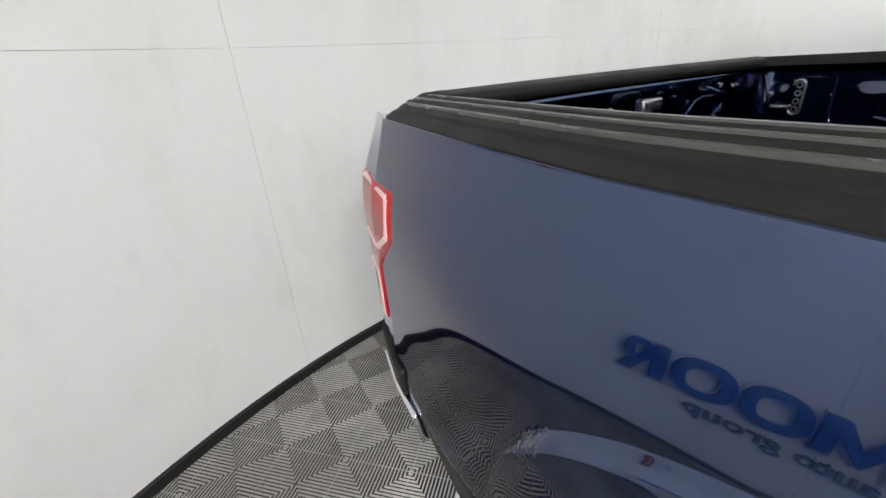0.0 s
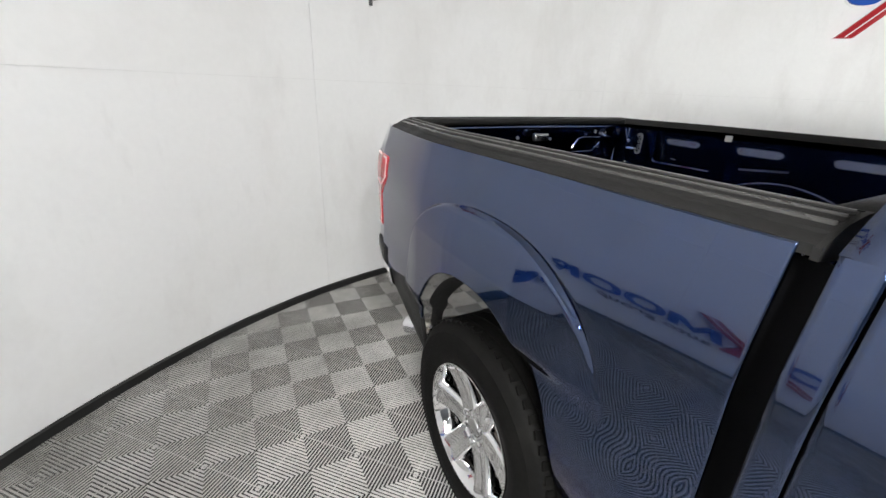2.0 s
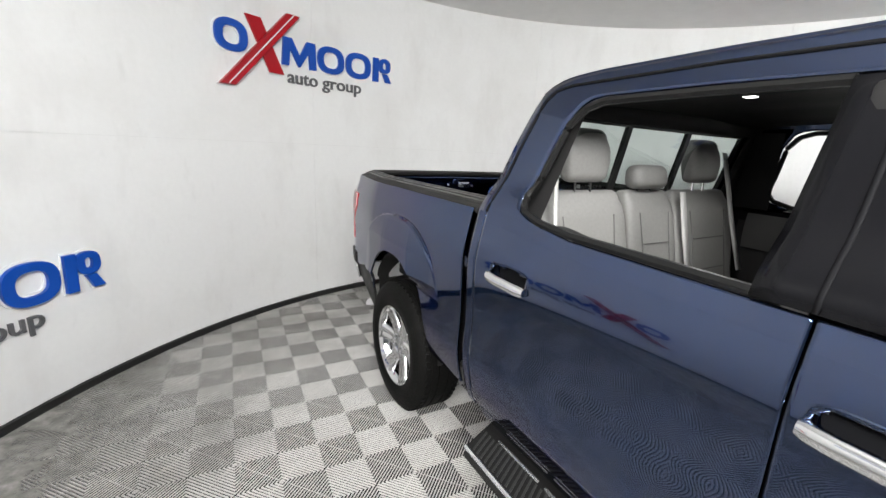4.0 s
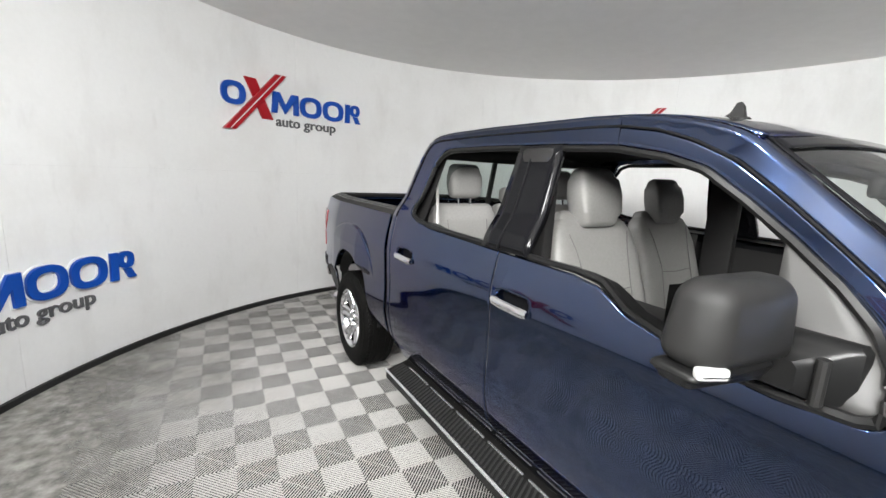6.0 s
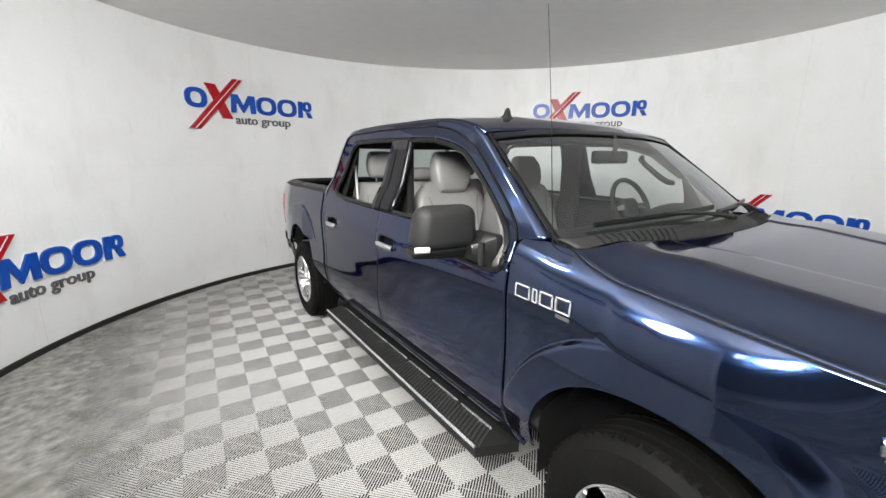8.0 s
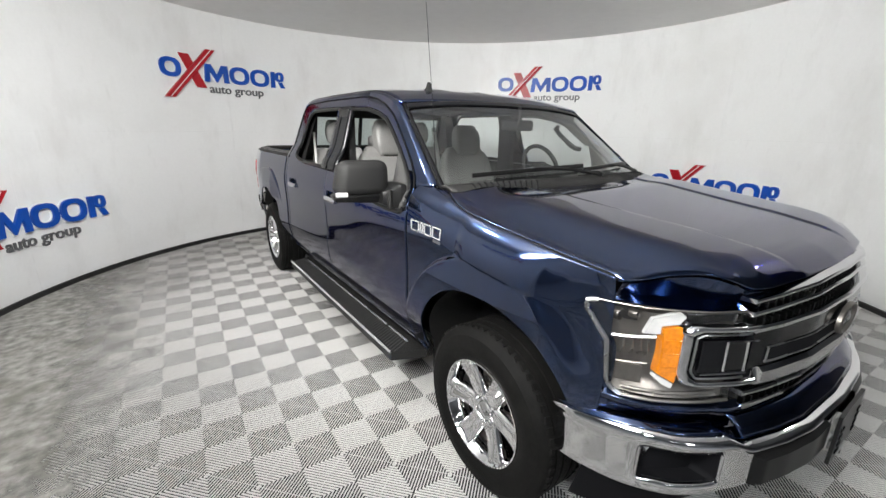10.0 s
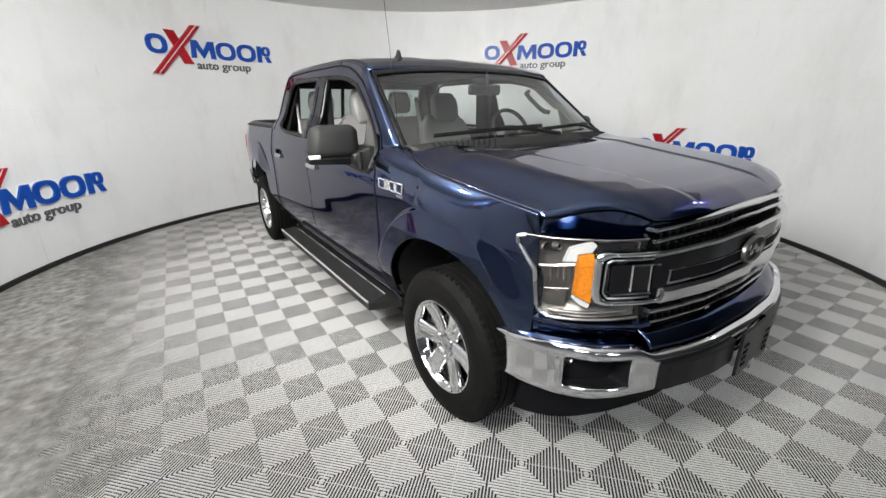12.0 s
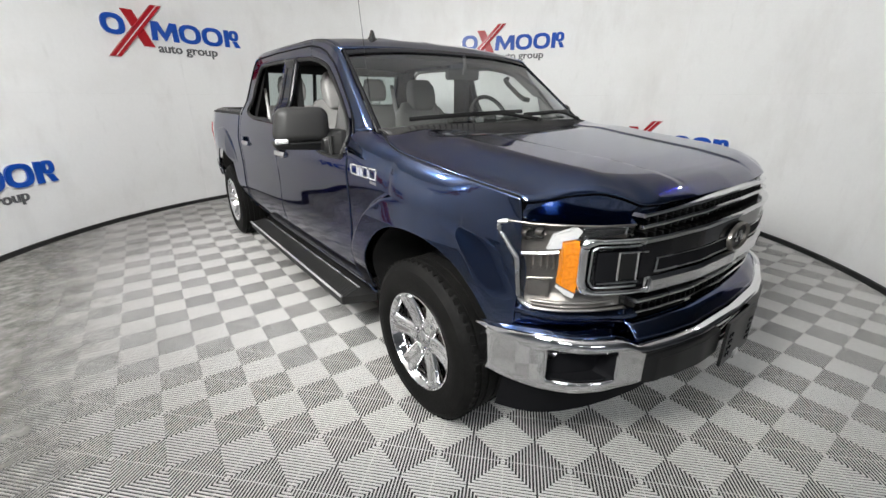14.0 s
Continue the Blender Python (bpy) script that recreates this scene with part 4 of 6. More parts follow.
# wheels
def wheel(x, y, out):
    """out: -1 on the passenger side."""
    w = new("wheel")
    w.parent = truck
    w.matrix_local = pose(x, y, HUB) @ (Matrix.Identity(4) if out < 0 else pose(0, 0, 0, 0, 0, 180))
    R = 0.395
    prof = [(0.12, 0.235), (0.135, 0.27), (0.138, 0.31), (0.132, 0.345), (0.118, 0.375), (0.10, 0.388)]
    for g in (0.075, 0.03, -0.03, -0.075):
        prof += [(g + 0.006, R - 0.002), (g + 0.005, R - 0.010), (g - 0.005, R - 0.010), (g - 0.006, R - 0.002)]
    prof += [(-0.10, 0.388), (-0.118, 0.375), (-0.128, 0.355), (-0.131, 0.352), (-0.133, 0.340), (-0.138, 0.31), (-0.139, 0.285), (-0.136, 0.275), (-0.134, 0.262), (-0.126, 0.243), (-0.118, 0.236)]
    part("tyre", lathe(prof, 72, (0, 0, 0)), "rubber", w, "black all-season tyre")
    bm = bmesh.new()
    for k in range(60):
        a = 2 * math.pi * k / 60
        for side in (-1, 1):
            m = pose(0, 0, 0, math.degrees(a) + (3 if side > 0 else 0), 0, 0)
            box(bm, (side * 0.094 - 0.012, -0.013, 0.380), (side * 0.094 + 0.012, 0.012, 0.3935), m=m @ pose(0, 0, 0, 0, 0, 12 * side))
    tagged(part("tread", bm, "rubber", w), kind="stuff")
    part("rim", lathe([(-0.122, 0.2425), (-0.130, 0.240), (-0.130, 0.233), (-0.118, 0.226), (-0.10, 0.215), (-0.02, 0.205), (0.11, 0.205), (0.12, 0.235)], 64, (0, 0, 0)), "chrome", w, "chrome six-spoke wheel rim")
    for k in range(6):
        bm = bmesh.new()
        a = 60 * k + 30
        for half in (-1, 1):
            def spoke(u, v):
                r = 0.052 + 0.172 * u
                wide = 0.030 + 0.020 * u ** 1.5 + 0.016 * (1 - u) ** 2
                s = half * wide * v
                d = -0.088 - 0.030 * u ** 2 + 0.012 * (1 - v) * smooth_step(u * 3) - (0.0 if v < 0.85 else -0.028 * (v - 0.85) / 0.15)
                return Vector((d, s, r))
            before = len(bm.verts)
            grid(spoke, 10, 8, bm)
            bm.verts.ensure_lookup_table()
            bmesh.ops.transform(bm, matrix=pose(0, 0, 0, a, 0, 0), verts=bm.verts[before:])
        solid(part("spoke", bm, "chrome", w, sharp=50), 0.02, 0)
    part("hub", lathe([(-0.04, 0.075), (-0.085, 0.072), (-0.092, 0.060), (-0.088, 0.040)], 36, (0, 0, 0)), "chrome", w)
    part("centre_cap", lathe([(-0.085, 0.038), (-0.094, 0.034), (-0.098, 0.022), (-0.099, 0.0)], 32, (0, 0, 0)), "satin", w, "round centre cap")
    for k in range(6):
        a = radians(60 * k)
        part("lug_nut", lathe([(-0.07, 0.014), (-0.098, 0.013), (-0.106, 0.009), (-0.108, 0.0)], 8, (0, 0.057 * math.sin(a), 0.057 * math.cos(a))), "chrome", w)
    part("brake_disc", lathe([(0.02, 0.06), (0.02, 0.165), (0.04, 0.165), (0.04, 0.06)], 36, (0, 0, 0)), "steel", w)
    part("barrel_back", lathe([(0.07, 0.0), (0.07, 0.205)], 36, (0, 0, 0)), "gap", w)
    return w


for wy in (0.0, AXLE):
    wheel(-0.862, wy, -1)
    wheel(0.862, wy, 1)

# running boards
for sx in (-1, 1):
    rb = new("running_board")
    rb.parent = truck
    rb["label"] = "black ribbed running board with a metal edge"
    bm = bmesh.new()
    outline = [(0.66, 0.84), (0.74, 1.035), (2.80, 1.035), (2.88, 0.84)]
    slab(outline, lambda y, x, d: Vector((sx * x, y, 0.345 - d)), 0.05, bm)
    part("board", bm, "plastic", rb, smooth=False)
    bm = bmesh.new()
    for k in range(76):
        y = 0.80 + 0.027 * k
        slab([(y, 0.900), (y + 0.010, 0.900), (y + 0.010 - 0.062, 1.014), (y - 0.062, 1.014)], lambda a, b, d: Vector((sx * b, a, 0.350 - d)), 0.008, bm)
    tagged(part("tread_ribs", bm, "tread", rb, smooth=False), kind="stuff")
    bm = bmesh.new()
    tube([(sx * 1.034, 0.745, 0.347), (sx * 1.034, 2.80, 0.347)], 0.009, 8, bm)
    part("edge_strip", bm, "bright", rb, "bright metal edge strip")
    for k in range(7):
        part("inner_strip", box(bmesh.new(), (sx * 0.887 - 0.006, 0.80 + 0.285 * k, 0.340), (sx * 0.887 + 0.006, 1.05 + 0.285 * k, 0.3525), 0.003), "bright", rb)
    for yy in (1.0, 1.75, 2.5):
        part("bracket", box(bmesh.new(), (sx * 0.70 - 0.2, yy - 0.03, 0.30), (sx * 0.70 + 0.22, yy + 0.03, 0.33), 0.004), "gap", rb)

# door handles
for door in rear_door + front_door:
    sx = -1 if door.data.vertices[0].co.x < 0 else 1
    y0 = 2.53 if door in rear_door else 1.555
    def hs(y, z, d):
        return Vector((sx * (side_x(y, z) + d), y, z))
    h = bmesh.new()
    rows = []
    for t in np.linspace(0, 1, 21):
        y = y0 + 0.048 + 0.214 * t
        out = 0.008 + 0.027 * min(1.0, 1.06 * math.sin(math.pi * (0.03 + 0.94 * t)) ** 0.20)
        tall = 0.0185 * (1 - 0.2 * abs(2 * t - 1) ** 12)
        zc = 1.109 + 0.004 * (t - 0.5)
        rows.append([h.verts.new(hs(y, zc + a * tall, b)) for a, b in ((-1, out - 0.016), (-1, out - 0.005), (-0.6, out), (0.2, out), (0.75, out - 0.004), (1, out - 0.010), (1, out - 0.018))])
    for a, b in zip(rows, rows[1:]):
        for k in range(7):
            h.faces.new((a[k], b[k], b[(k + 1) % 7], a[(k + 1) % 7]))
    h.faces.new(rows[0])
    h.faces.new(rows[-1][::-1])
    part("door_handle", h, "chrome", door, "chrome strap door handle", sharp=40)
    bowl = bmesh.new()
    rings = []
    for depth, k in ((-0.002, 1.30), (0.0080, 1.27), (0.0100, 1.20), (0.0085, 1.10), (-0.006, 1.03), (-0.03, 0.90), (-0.036, 0.4), (-0.036, 0.02)):
        ring = []
        for q in range(32):
            a = 2 * math.pi * q / 32
            cy_, cz_ = math.copysign(abs(math.cos(a)) ** 0.5, math.cos(a)), math.copysign(abs(math.sin(a)) ** 0.5, math.sin(a))
            ring.append(bowl.verts.new(hs(y0 + 0.148 + (0.068 + 0.034 * k) * min(1.0, 12 * k) * cy_, 1.127 + 0.036 * k * cz_, depth)))
        rings.append(ring)
    for a, b in zip(rings, rings[1:]):
        for q in range(32):
            bowl.faces.new((a[q], a[(q + 1) % 32], b[(q + 1) % 32], b[q]))
    part("handle_cup", bowl, "paint", door)

# door mirrors
for sx, door in ((-1, front_door[0]), (1, front_door[1])):
    hb = box(bmesh.new(), (-0.135, -0.075, -0.005), (0.135, 0.075, 0.205), 0.052, 8)
    for v in hb.verts:                       # the shell narrows towards its top and its leading face is round
        k = max(0.0, v.co.z / 0.205)
        v.co.x = v.co.x * (1.0 - 0.13 * k * k) + sx * 0.010 * (1 - k)
        v.co.y = v.co.y * (1.0 - 0.16 * k * k) + (0.030 * (v.co.x / 0.135) ** 2 if v.co.y < 0 else 0.0)
    mir = part("door_mirror", hb, "plastic", truck, "large black door mirror")
    place = pose(sx * 1.102, 0.89, 1.262) @ pose(0, 0, 0, 0, 0, sx * 7) @ Matrix.Diagonal((1.12, 0.98, 0.87, 1))
    mir.matrix_local = place
    lower = box(bmesh.new(), (-0.150, -0.068, -0.040), (0.146, 0.066, 0.004), 0.016, 4)
    for v in lower.verts:
        if v.co.z < -0.02:
            v.co.y *= 0.75
            v.co.x *= 0.96
            v.co.z -= 0.026 * (0.5 - sx * v.co.x / 0.29)
        v.co.y += 0.028 * (v.co.x / 0.14) ** 2 if v.co.y < 0 else 0.0
    part("mirror_base", lower, "trim", mir)
    # the arm and its foot on the door's corner
    home = place.inverted()
    arm = bmesh.new()
    ends = [(1.030, 0.800, 0.925, 1.212, 1.275), (1.000, 0.775, 0.905, 1.198, 1.290), (0.978, 0.742, 0.885, 1.190, 1.312), (0.962, 0.722, 0.875, 1.186, 1.322), (0.935, 0.716, 0.872, 1.184, 1.324)]
    rows = [[arm.verts.new((sx * x, y0 + 0.008, z0)), (y1, z0), (y1, z1), (y0 + 0.010, z1), (y0, z1 - 0.012), (y0, z0 + 0.012)] for x, y0, y1, z0, z1 in ends]
    rows = [[r[0]] + [arm.verts.new((sx * e[0], *q)) for q in r[1:]] for r, e in zip(rows, ends)]
    for a, b in zip(rows, rows[1:]):
        for k in range(6):
            arm.faces.new((a[k], a[(k + 1) % 6], b[(k + 1) % 6], b[k]))
    arm.faces.new(rows[0])
    arm.faces.new(rows[-1][::-1])
    bmesh.ops.recalc_face_normals(arm, faces=arm.faces)
    for v in arm.verts:
        v.co = home @ v.co
    part("mirror_arm", arm, "trim", mir, sharp=40)
    part("arm_joint", tube([home @ Vector((sx * 1.006, 0.768, z)) for z in (1.195, 1.292)], 0.012, 10), "plastic", mir)
    turn = box(bmesh.new(), (-0.030, -0.012, -0.016), (0.030, 0.012, 0.012), 0.007, 3)
    part("turn_lamp", turn, "white", mir, "clear marker lamp").matrix_local = pose(sx * 0.114, -0.044, 0.010, 0, 0, sx * 22)
    part("lamp_line", tube([(sx * 0.088, -0.0665, 0.005), (sx * 0.140, -0.0465, 0.005)], 0.002, 5), "chrome", mir)
    part("mirror_glass", grid(lambda u, v: (-0.105 + 0.21 * u, 0.0765, 0.03 + 0.14 * v), 2, 2), "chrome", mir)


# ---------------------------------------------------------------- the front
def front_place(curve):
    return lambda x, z, d: Vector((x, curve(x) + d, z))


def grille_y(x):
    return nose_y(x)


gf = front_place(grille_y)
grille = part("grille", grid(lambda u, v: (lambda x, z: gf(x, z, 0.07))(-0.62 + 1.24 * u, 0.70 + 0.44 * v), 40, 8), "gap", truck, "black grille with chrome bars")


def bar(parent, name, mat, x0, x1, z0, z1, d0, d1, bev=0.0, lift0=0.0, n=40, label=""):
    """A bar along the front between two heights; lift0 raises its middle."""
    bm = bmesh.new()
    rows = []
    for k in range(n + 1):
        x = x0 + (x1 - x0) * k / n
        up = lift0 * (1 - (abs(x) / 0.6) ** 2)
        rows.append([bm.verts.new(gf(x, z + up, d)) for z, d in ((z0, d1), (z0, d0 + bev), (z0 + bev, d0), (z1 - bev, d0), (z1, d0 + bev), (z1, d1))])
    for a, b in zip(rows, rows[1:]):
        for j in range(5):
            bm.faces.new((a[j], b[j], b[j + 1], a[j + 1]))
    bm.faces.new(rows[0])
    bm.faces.new(rows[-1][::-1])
    return part(name, bm, mat, parent, label)


L = 0.03
bar(grille, "grille_bar", "grille", -0.59, 0.59, 1.108, 1.122, -0.004, 0.05, 0.004, L)
bar(grille, "grille_bar", "grille", -0.60, 0.60, 1.070, 1.086, -0.012, 0.05, 0.005, L)
bar(grille, "grille_frame", "grille", -0.60, 0.60, 1.024, 1.047, -0.030, 0.05, 0.006, 0.016, 60)
bar(grille, "grille_frame", "grille", -0.555, 0.555, 0.838, 0.902, -0.036, 0.05, 0.012, 0.0, 60)
bar(grille, "grille_band", "gloss", -0.60, 0.60, 0.895, 1.025, -0.020, 0.05, 0.004, 0.02, 50)
bar(grille, "grille_slot", "gap", -0.53, 0.53, 0.920, 0.966, -0.0225, -0.018, 0.0, 0.0, 40)
bar(grille, "grille_bar", "satin", -0.535, 0.535, 0.914, 0.921, -0.026, -0.018, 0.002, 0.0, 40)
bar(grille, "slot_edge", "satin", -0.535, 0.535, 0.966, 0.969, -0.025, -0.018, 0.001, 0.0, 40)
for sx in (-1, 1):
    part("slot_end", tube([gf(sx * 0.534, 0.916, -0.024), gf(sx * 0.532, 0.968, -0.024)], 0.003, 6), "satin", grille)
bar(grille, "grille_bar", "satin", -0.58, 0.58, 0.795, 0.812, -0.018, 0.05, 0.005)
bar(grille, "grille_bar", "grille", -0.57, 0.57, 0.752, 0.762, -0.012, 0.05, 0.003)
for sx in (-1, 1):
    def end(a, b, d):
        return gf(sx * a, b, d)
    ring = [(0.50, 1.040), (0.750, 1.040), (0.768, 1.034), (0.775, 1.015), (0.775, 0.895), (0.766, 0.866), (0.742, 0.853), (0.50, 0.851)]
    ts = np.linspace(0, 1, 90)
    part("frame_end", tube([end(*along(ring, t), -0.018) for t in ts], [0.009 + 0.007 * smooth_step((along(ring, t)[0] - 0.735) / 0.03) for t in ts], 12), "chrome", grille)
    inner = [(0.60, 1.020), (0.735, 1.020), (0.750, 1.008), (0.752, 0.895), (0.738, 0.872), (0.60, 0.872)]
    part("frame_lip", tube([end(*along(inner, t), -0.014) for t in np.linspace(0, 1, 60)], 0.0035, 6), "satin", grille)
    part("frame_panel", slab([(0.54, 0.855), (0.768, 0.857), (0.768, 1.036), (0.54, 1.036)], lambda a, b, d: end(a, b, -0.010 + d), 0.03), "gloss", grille)
    # flat black plate: the open duct's shade is put into its colour
    part("duct", slab([(0.60, 0.893), (0.733, 0.893), (0.733, 0.998), (0.60, 0.998)], lambda a, b, d: end(a, b, -0.0135 + d), 0.003), "gap", grille)
    part("duct_vane", slab([(0.608, 0.90), (0.672, 0.90), (0.672, 0.992), (0.608, 0.992)], lambda a, b, d: end(a, b, -0.016 + d), 0.002), "trim", grille)
    bm = bmesh.new()
    for a, b in (((0.735, 0.889), (0.60, 0.889)), ((0.676, 1.000), (0.575, 0.996)), ((0.674, 0.90), (0.676, 1.000)), ((0.610, 0.896), (0.614, 0.998))):
        tube([end(*a, -0.019), end(*b, -0.019)], 0.0038, 6, bm)
    part("duct_trim", bm, "chrome", grille)
# teeth of the upper mesh
bm = bmesh.new()
for k in range(-15, 16):
    x = k * 0.037
    up = L * (1 - (abs(x) / 0.6) ** 2)
    for z0, z1 in ((1.088, 1.110), (1.046, 1.070)):
        slab([(x - 0.004, z0 + up), (x + 0.004, z0 + up), (x + 0.004, z1 + up), (x - 0.004, z1 + up)], lambda a, b, d: gf(a, b, 0.012 + d), 0.05, bm)
    for z0, z1 in ((0.765, 0.795),):
        slab([(x - 0.004, z0), (x + 0.004, z0), (x + 0.004, z1), (x - 0.004, z1)], lambda a, b, d: gf(a, b, 0.012 + d), 0.05, bm)
tagged(part("grille_mesh", bm, "plastic", grille), kind="stuff")
# oval emblem
oval = lathe([(0.0, 0.0), (0.0, 0.086), (0.03, 0.100)], 48, (0, 0, 0), "y")
for v in oval.verts:
    v.co.z *= 0.56
ob = part("emblem", oval, "trim", truck, "oval grey emblem")
ob.location = (0, nose_y(0) - 0.028, 0.958)
ring = lathe([(0.0, 0.084), (-0.010, 0.088), (-0.013, 0.094), (-0.008, 0.101), (0.004, 0.103)], 48, (0, 0, 0), "y")
for v in ring.verts:
    v.co.z *= 0.57
part("emblem_ring", ring, "smoke", ob, "grey metal ring")
bm = bmesh.new()
for k, (a, b) in enumerate(((-0.055, 0.02), (-0.02, -0.012), (0.02, 0.012), (0.052, -0.014))):
    part("emblem_relief", box(bmesh.new(), (a * 0.85 - 0.012, -0.007, b * 0.7 - 0.013), (a * 0.85 + 0.012, 0.0, b * 0.7 + 0.013), 0.004, 2), "satin", ob)

# outline of the bumper: in plan, and its two edges
bump_line = curve([-0.3, 0, 0.3, 0.45, 0.6, 0.72, 0.80, 0.87, 0.92, 0.945], [-0.940, -0.950, -0.935, -0.905, -0.858, -0.802, -0.742, -0.64, -0.50, -0.38], 0.015)


def bump_y(x):
    return bump_line(abs(x))


bump_top = curve([0.0, 0.58, 0.605, 0.66, 0.72, 0.86, 0.945], [0.664, 0.660, 0.662, 0.692, 0.694, 0.690, 0.658], 0.010)
bump_low = curve([0.0, 0.5, 0.65, 0.80, 0.88, 0.92, 0.945], [0.497, 0.492, 0.478, 0.460, 0.453, 0.453, 0.462], 0.012)


def bump_z(x, t):
    """A height on the bumper by its share between the lower and the upper edge."""
    return bump_low(abs(x)) + (bump_top(abs(x)) - bump_low(abs(x))) * t


# head lamps
for sx in (-1, 1):
    def hl(a, b, d):
        y = nose_y(a)
        return Vector((sx * (a + 0.6 * d * -1 * smooth_step((a - 0.75) / 0.1)), y + d, b))
    lamp_ob = new("headlight")
    lamp_ob.parent = truck
    lamp_ob["label"] = "dark headlight with an amber marker"
    N = 24
    top = [(0.905, 1.078), (0.80, 1.090), (0.70, 1.092), (0.625, 1.086)]
    low = [(0.868, 0.772), (0.80, 0.776), (0.70, 0.782), (0.615, 0.786)]
    def bowl(u, v):
        p = along(top, u) * (1 - v) + along(low, u) * v
        knee = float(np.interp(p[1], [0.77, 0.80, 0.95, 1.03, 1.085], [0.868, 0.878, 0.881, 0.900, 0.906]))
        return hl(min(p[0], knee), p[1], 0.022 + 0.045 * smooth_step(min(u, 1 - u, v, 1 - v) * 8))
    part("housing", grid(bowl, N, 16), "smoke", lamp_ob)
    def trim_line(pts, r, mat, name, d=-0.002, label=""):
        return part(name, tube([hl(*along(pts, t), d) for t in np.linspace(0, 1, 40)], r, 6), mat, lamp_ob, label)
    trim_line([(0.895, 1.080), (0.907, 1.074), (0.906, 1.045), (0.893, 0.992), (0.882, 0.950), (0.877, 0.81), (0.871, 0.785), (0.858, 0.772)], 0.0085, "satin", "bezel")
    trim_line([(0.899, 1.082), (0.80, 1.090), (0.62, 1.091)], 0.003, "smoke", "bezel")
    trim_line([(0.862, 0.771), (0.75, 0.780), (0.62, 0.785)], 0.006, "smoke", "bezel")
    trim_line([(0.882, 0.962), (0.852, 0.974), (0.812, 0.988)], 0.0060, "satin", "divider", 0.016)
    trim_line([(0.872, 0.868), (0.815, 0.885)], 0.004, "smoke", "divider", 0.030)
    part("lamp_roll", slab([(0.766, 1.040), (0.645, 1.058), (0.64, 1.084), (0.70, 1.088), (0.768, 1.078)], lambda a, b, d: hl(a, b, 0.006 + d), 0.02), "gloss", lamp_ob, "dark strip above the grille ring")
    trim_line([(0.768, 1.080), (0.70, 1.086), (0.643, 1.082), (0.648, 1.056)], 0.004, "chrome", "strip_edge", 0.004)
    trim_line([(0.855, 0.790), (0.75, 0.800), (0.645, 0.806)], 0.006, "smoke", "lower_strip", 0.018)
    for k in range(5):                    # ribs of the lower reflector
        a = 0.868 - 0.013 * k
        part("reflector_rib", tube([hl(a, 0.895 + 0.004 * k, 0.042), hl(a, 0.925, 0.030), hl(a - 0.002, 0.962 + 0.004 * k, 0.044)], 0.0048, 6), "smoke", lamp_ob)
    part("reflector", slab([(0.868, 0.80), (0.82, 0.808), (0.82, 0.868), (0.868, 0.858)], lambda a, b, d: hl(a, b, 0.034 + d), 0.012), "smoke", lamp_ob)
    for a, b, r in ((0.885, 1.045, 0.012), (0.865, 1.035, 0.017), (0.843, 1.045, 0.012)):
        part("bulb_ring", lathe([(0.02, 0.0), (0.012, 0.6 * r), (-0.006, r), (-0.008, 1.12 * r), (0.004, 1.25 * r), (0.02, 1.2 * r)], 20, hl(a, b, 0.036), "y"), "smoke", lamp_ob)
    part("projector_box", slab([(0.888, 1.012), (0.838, 1.022), (0.838, 1.070), (0.896, 1.066)], lambda a, b, d: hl(a, b, 0.040 + d), 0.010), "trim", lamp_ob)
    part("turn_signal", slab([(0.776, 0.846), (0.810, 0.872), (0.807, 0.95), (0.811, 1.027), (0.779, 1.038), (0.773, 0.94)], lambda a, b, d: hl(a, b, -0.006 + d), 0.03), "amber", lamp_ob, "amber turn signal")
    for zz in (0.90, 0.945, 0.99):
        part("signal_rib", tube([hl(0.806, zz, -0.007), hl(0.777, zz + 0.004, -0.007)], 0.0025, 5), "amber", lamp_ob)
    part("lens_bar", slab([(0.776, 0.842), (0.811, 0.868), (0.814, 0.858), (0.800, 0.838), (0.780, 0.826)], lambda a, b, d: hl(a, b, -0.004 + d), 0.02), "white", lamp_ob, "bright clear strip")
    # plain white in place of chrome: the wedge's bright reflection is its colour
    part("lens_bar", slab([(0.838, 0.998), (0.812, 1.004), (0.812, 1.031), (0.779, 1.044), (0.768, 1.069), (0.781, 1.084), (0.828, 1.052)], lambda a, b, d: hl(a, b, 0.004 + d), 0.012), "white", lamp_ob, "wedge of reflector coloured white for its shine")
    lens = part("lens", grid(lambda u, v: hl(*(along(top, u) * (1 - v) + along(low, u) * v), 0.0), N, 10), "lens", lamp_ob)
    lens.visible_shadow = False
    # painted strip between the lamp and the bumper, and above the lamp
    part("lamp_panel", grid(lambda u, v: hl(0.90 - 0.34 * u, bump_top(0.90 - 0.34 * u) + (0.768 - bump_top(0.90 - 0.34 * u)) * v, 0.014 - 0.004 * v - 0.020 * smooth_step((v - 0.45) / 0.25) * smooth_step((0.98 - v) / 0.12)), 24, 14), "paint", truck)
    def brow(u, v):
        a = 0.890 - 0.36 * u
        top = Vector(hood_place((1 + a / 0.9) / 2, 0.0)) + Vector((0, 0.004, -0.008))
        low_ = hl(a, 1.092, 0.006)
        top.x *= sx
        inner = Vector((top.x, top.y + 0.018, low_.z + 0.012))
        return low_.lerp(inner, v / 0.5) if v <= 0.5 else inner.lerp(top, v / 0.5 - 1)
    part("lamp_brow", grid(brow, 24, 6), "paint", truck)
    def cheek(u, v):
        z = 0.69 + 0.40 * v
        y = -0.44 - float(np.interp(z, [0.93, 1.03], [0.075, 0.015])) * u
        return (sx * (side_x(y, z) - 0.013), y, z)
    part("lamp_side", grid(cheek, 6, 16), "paint", truck)


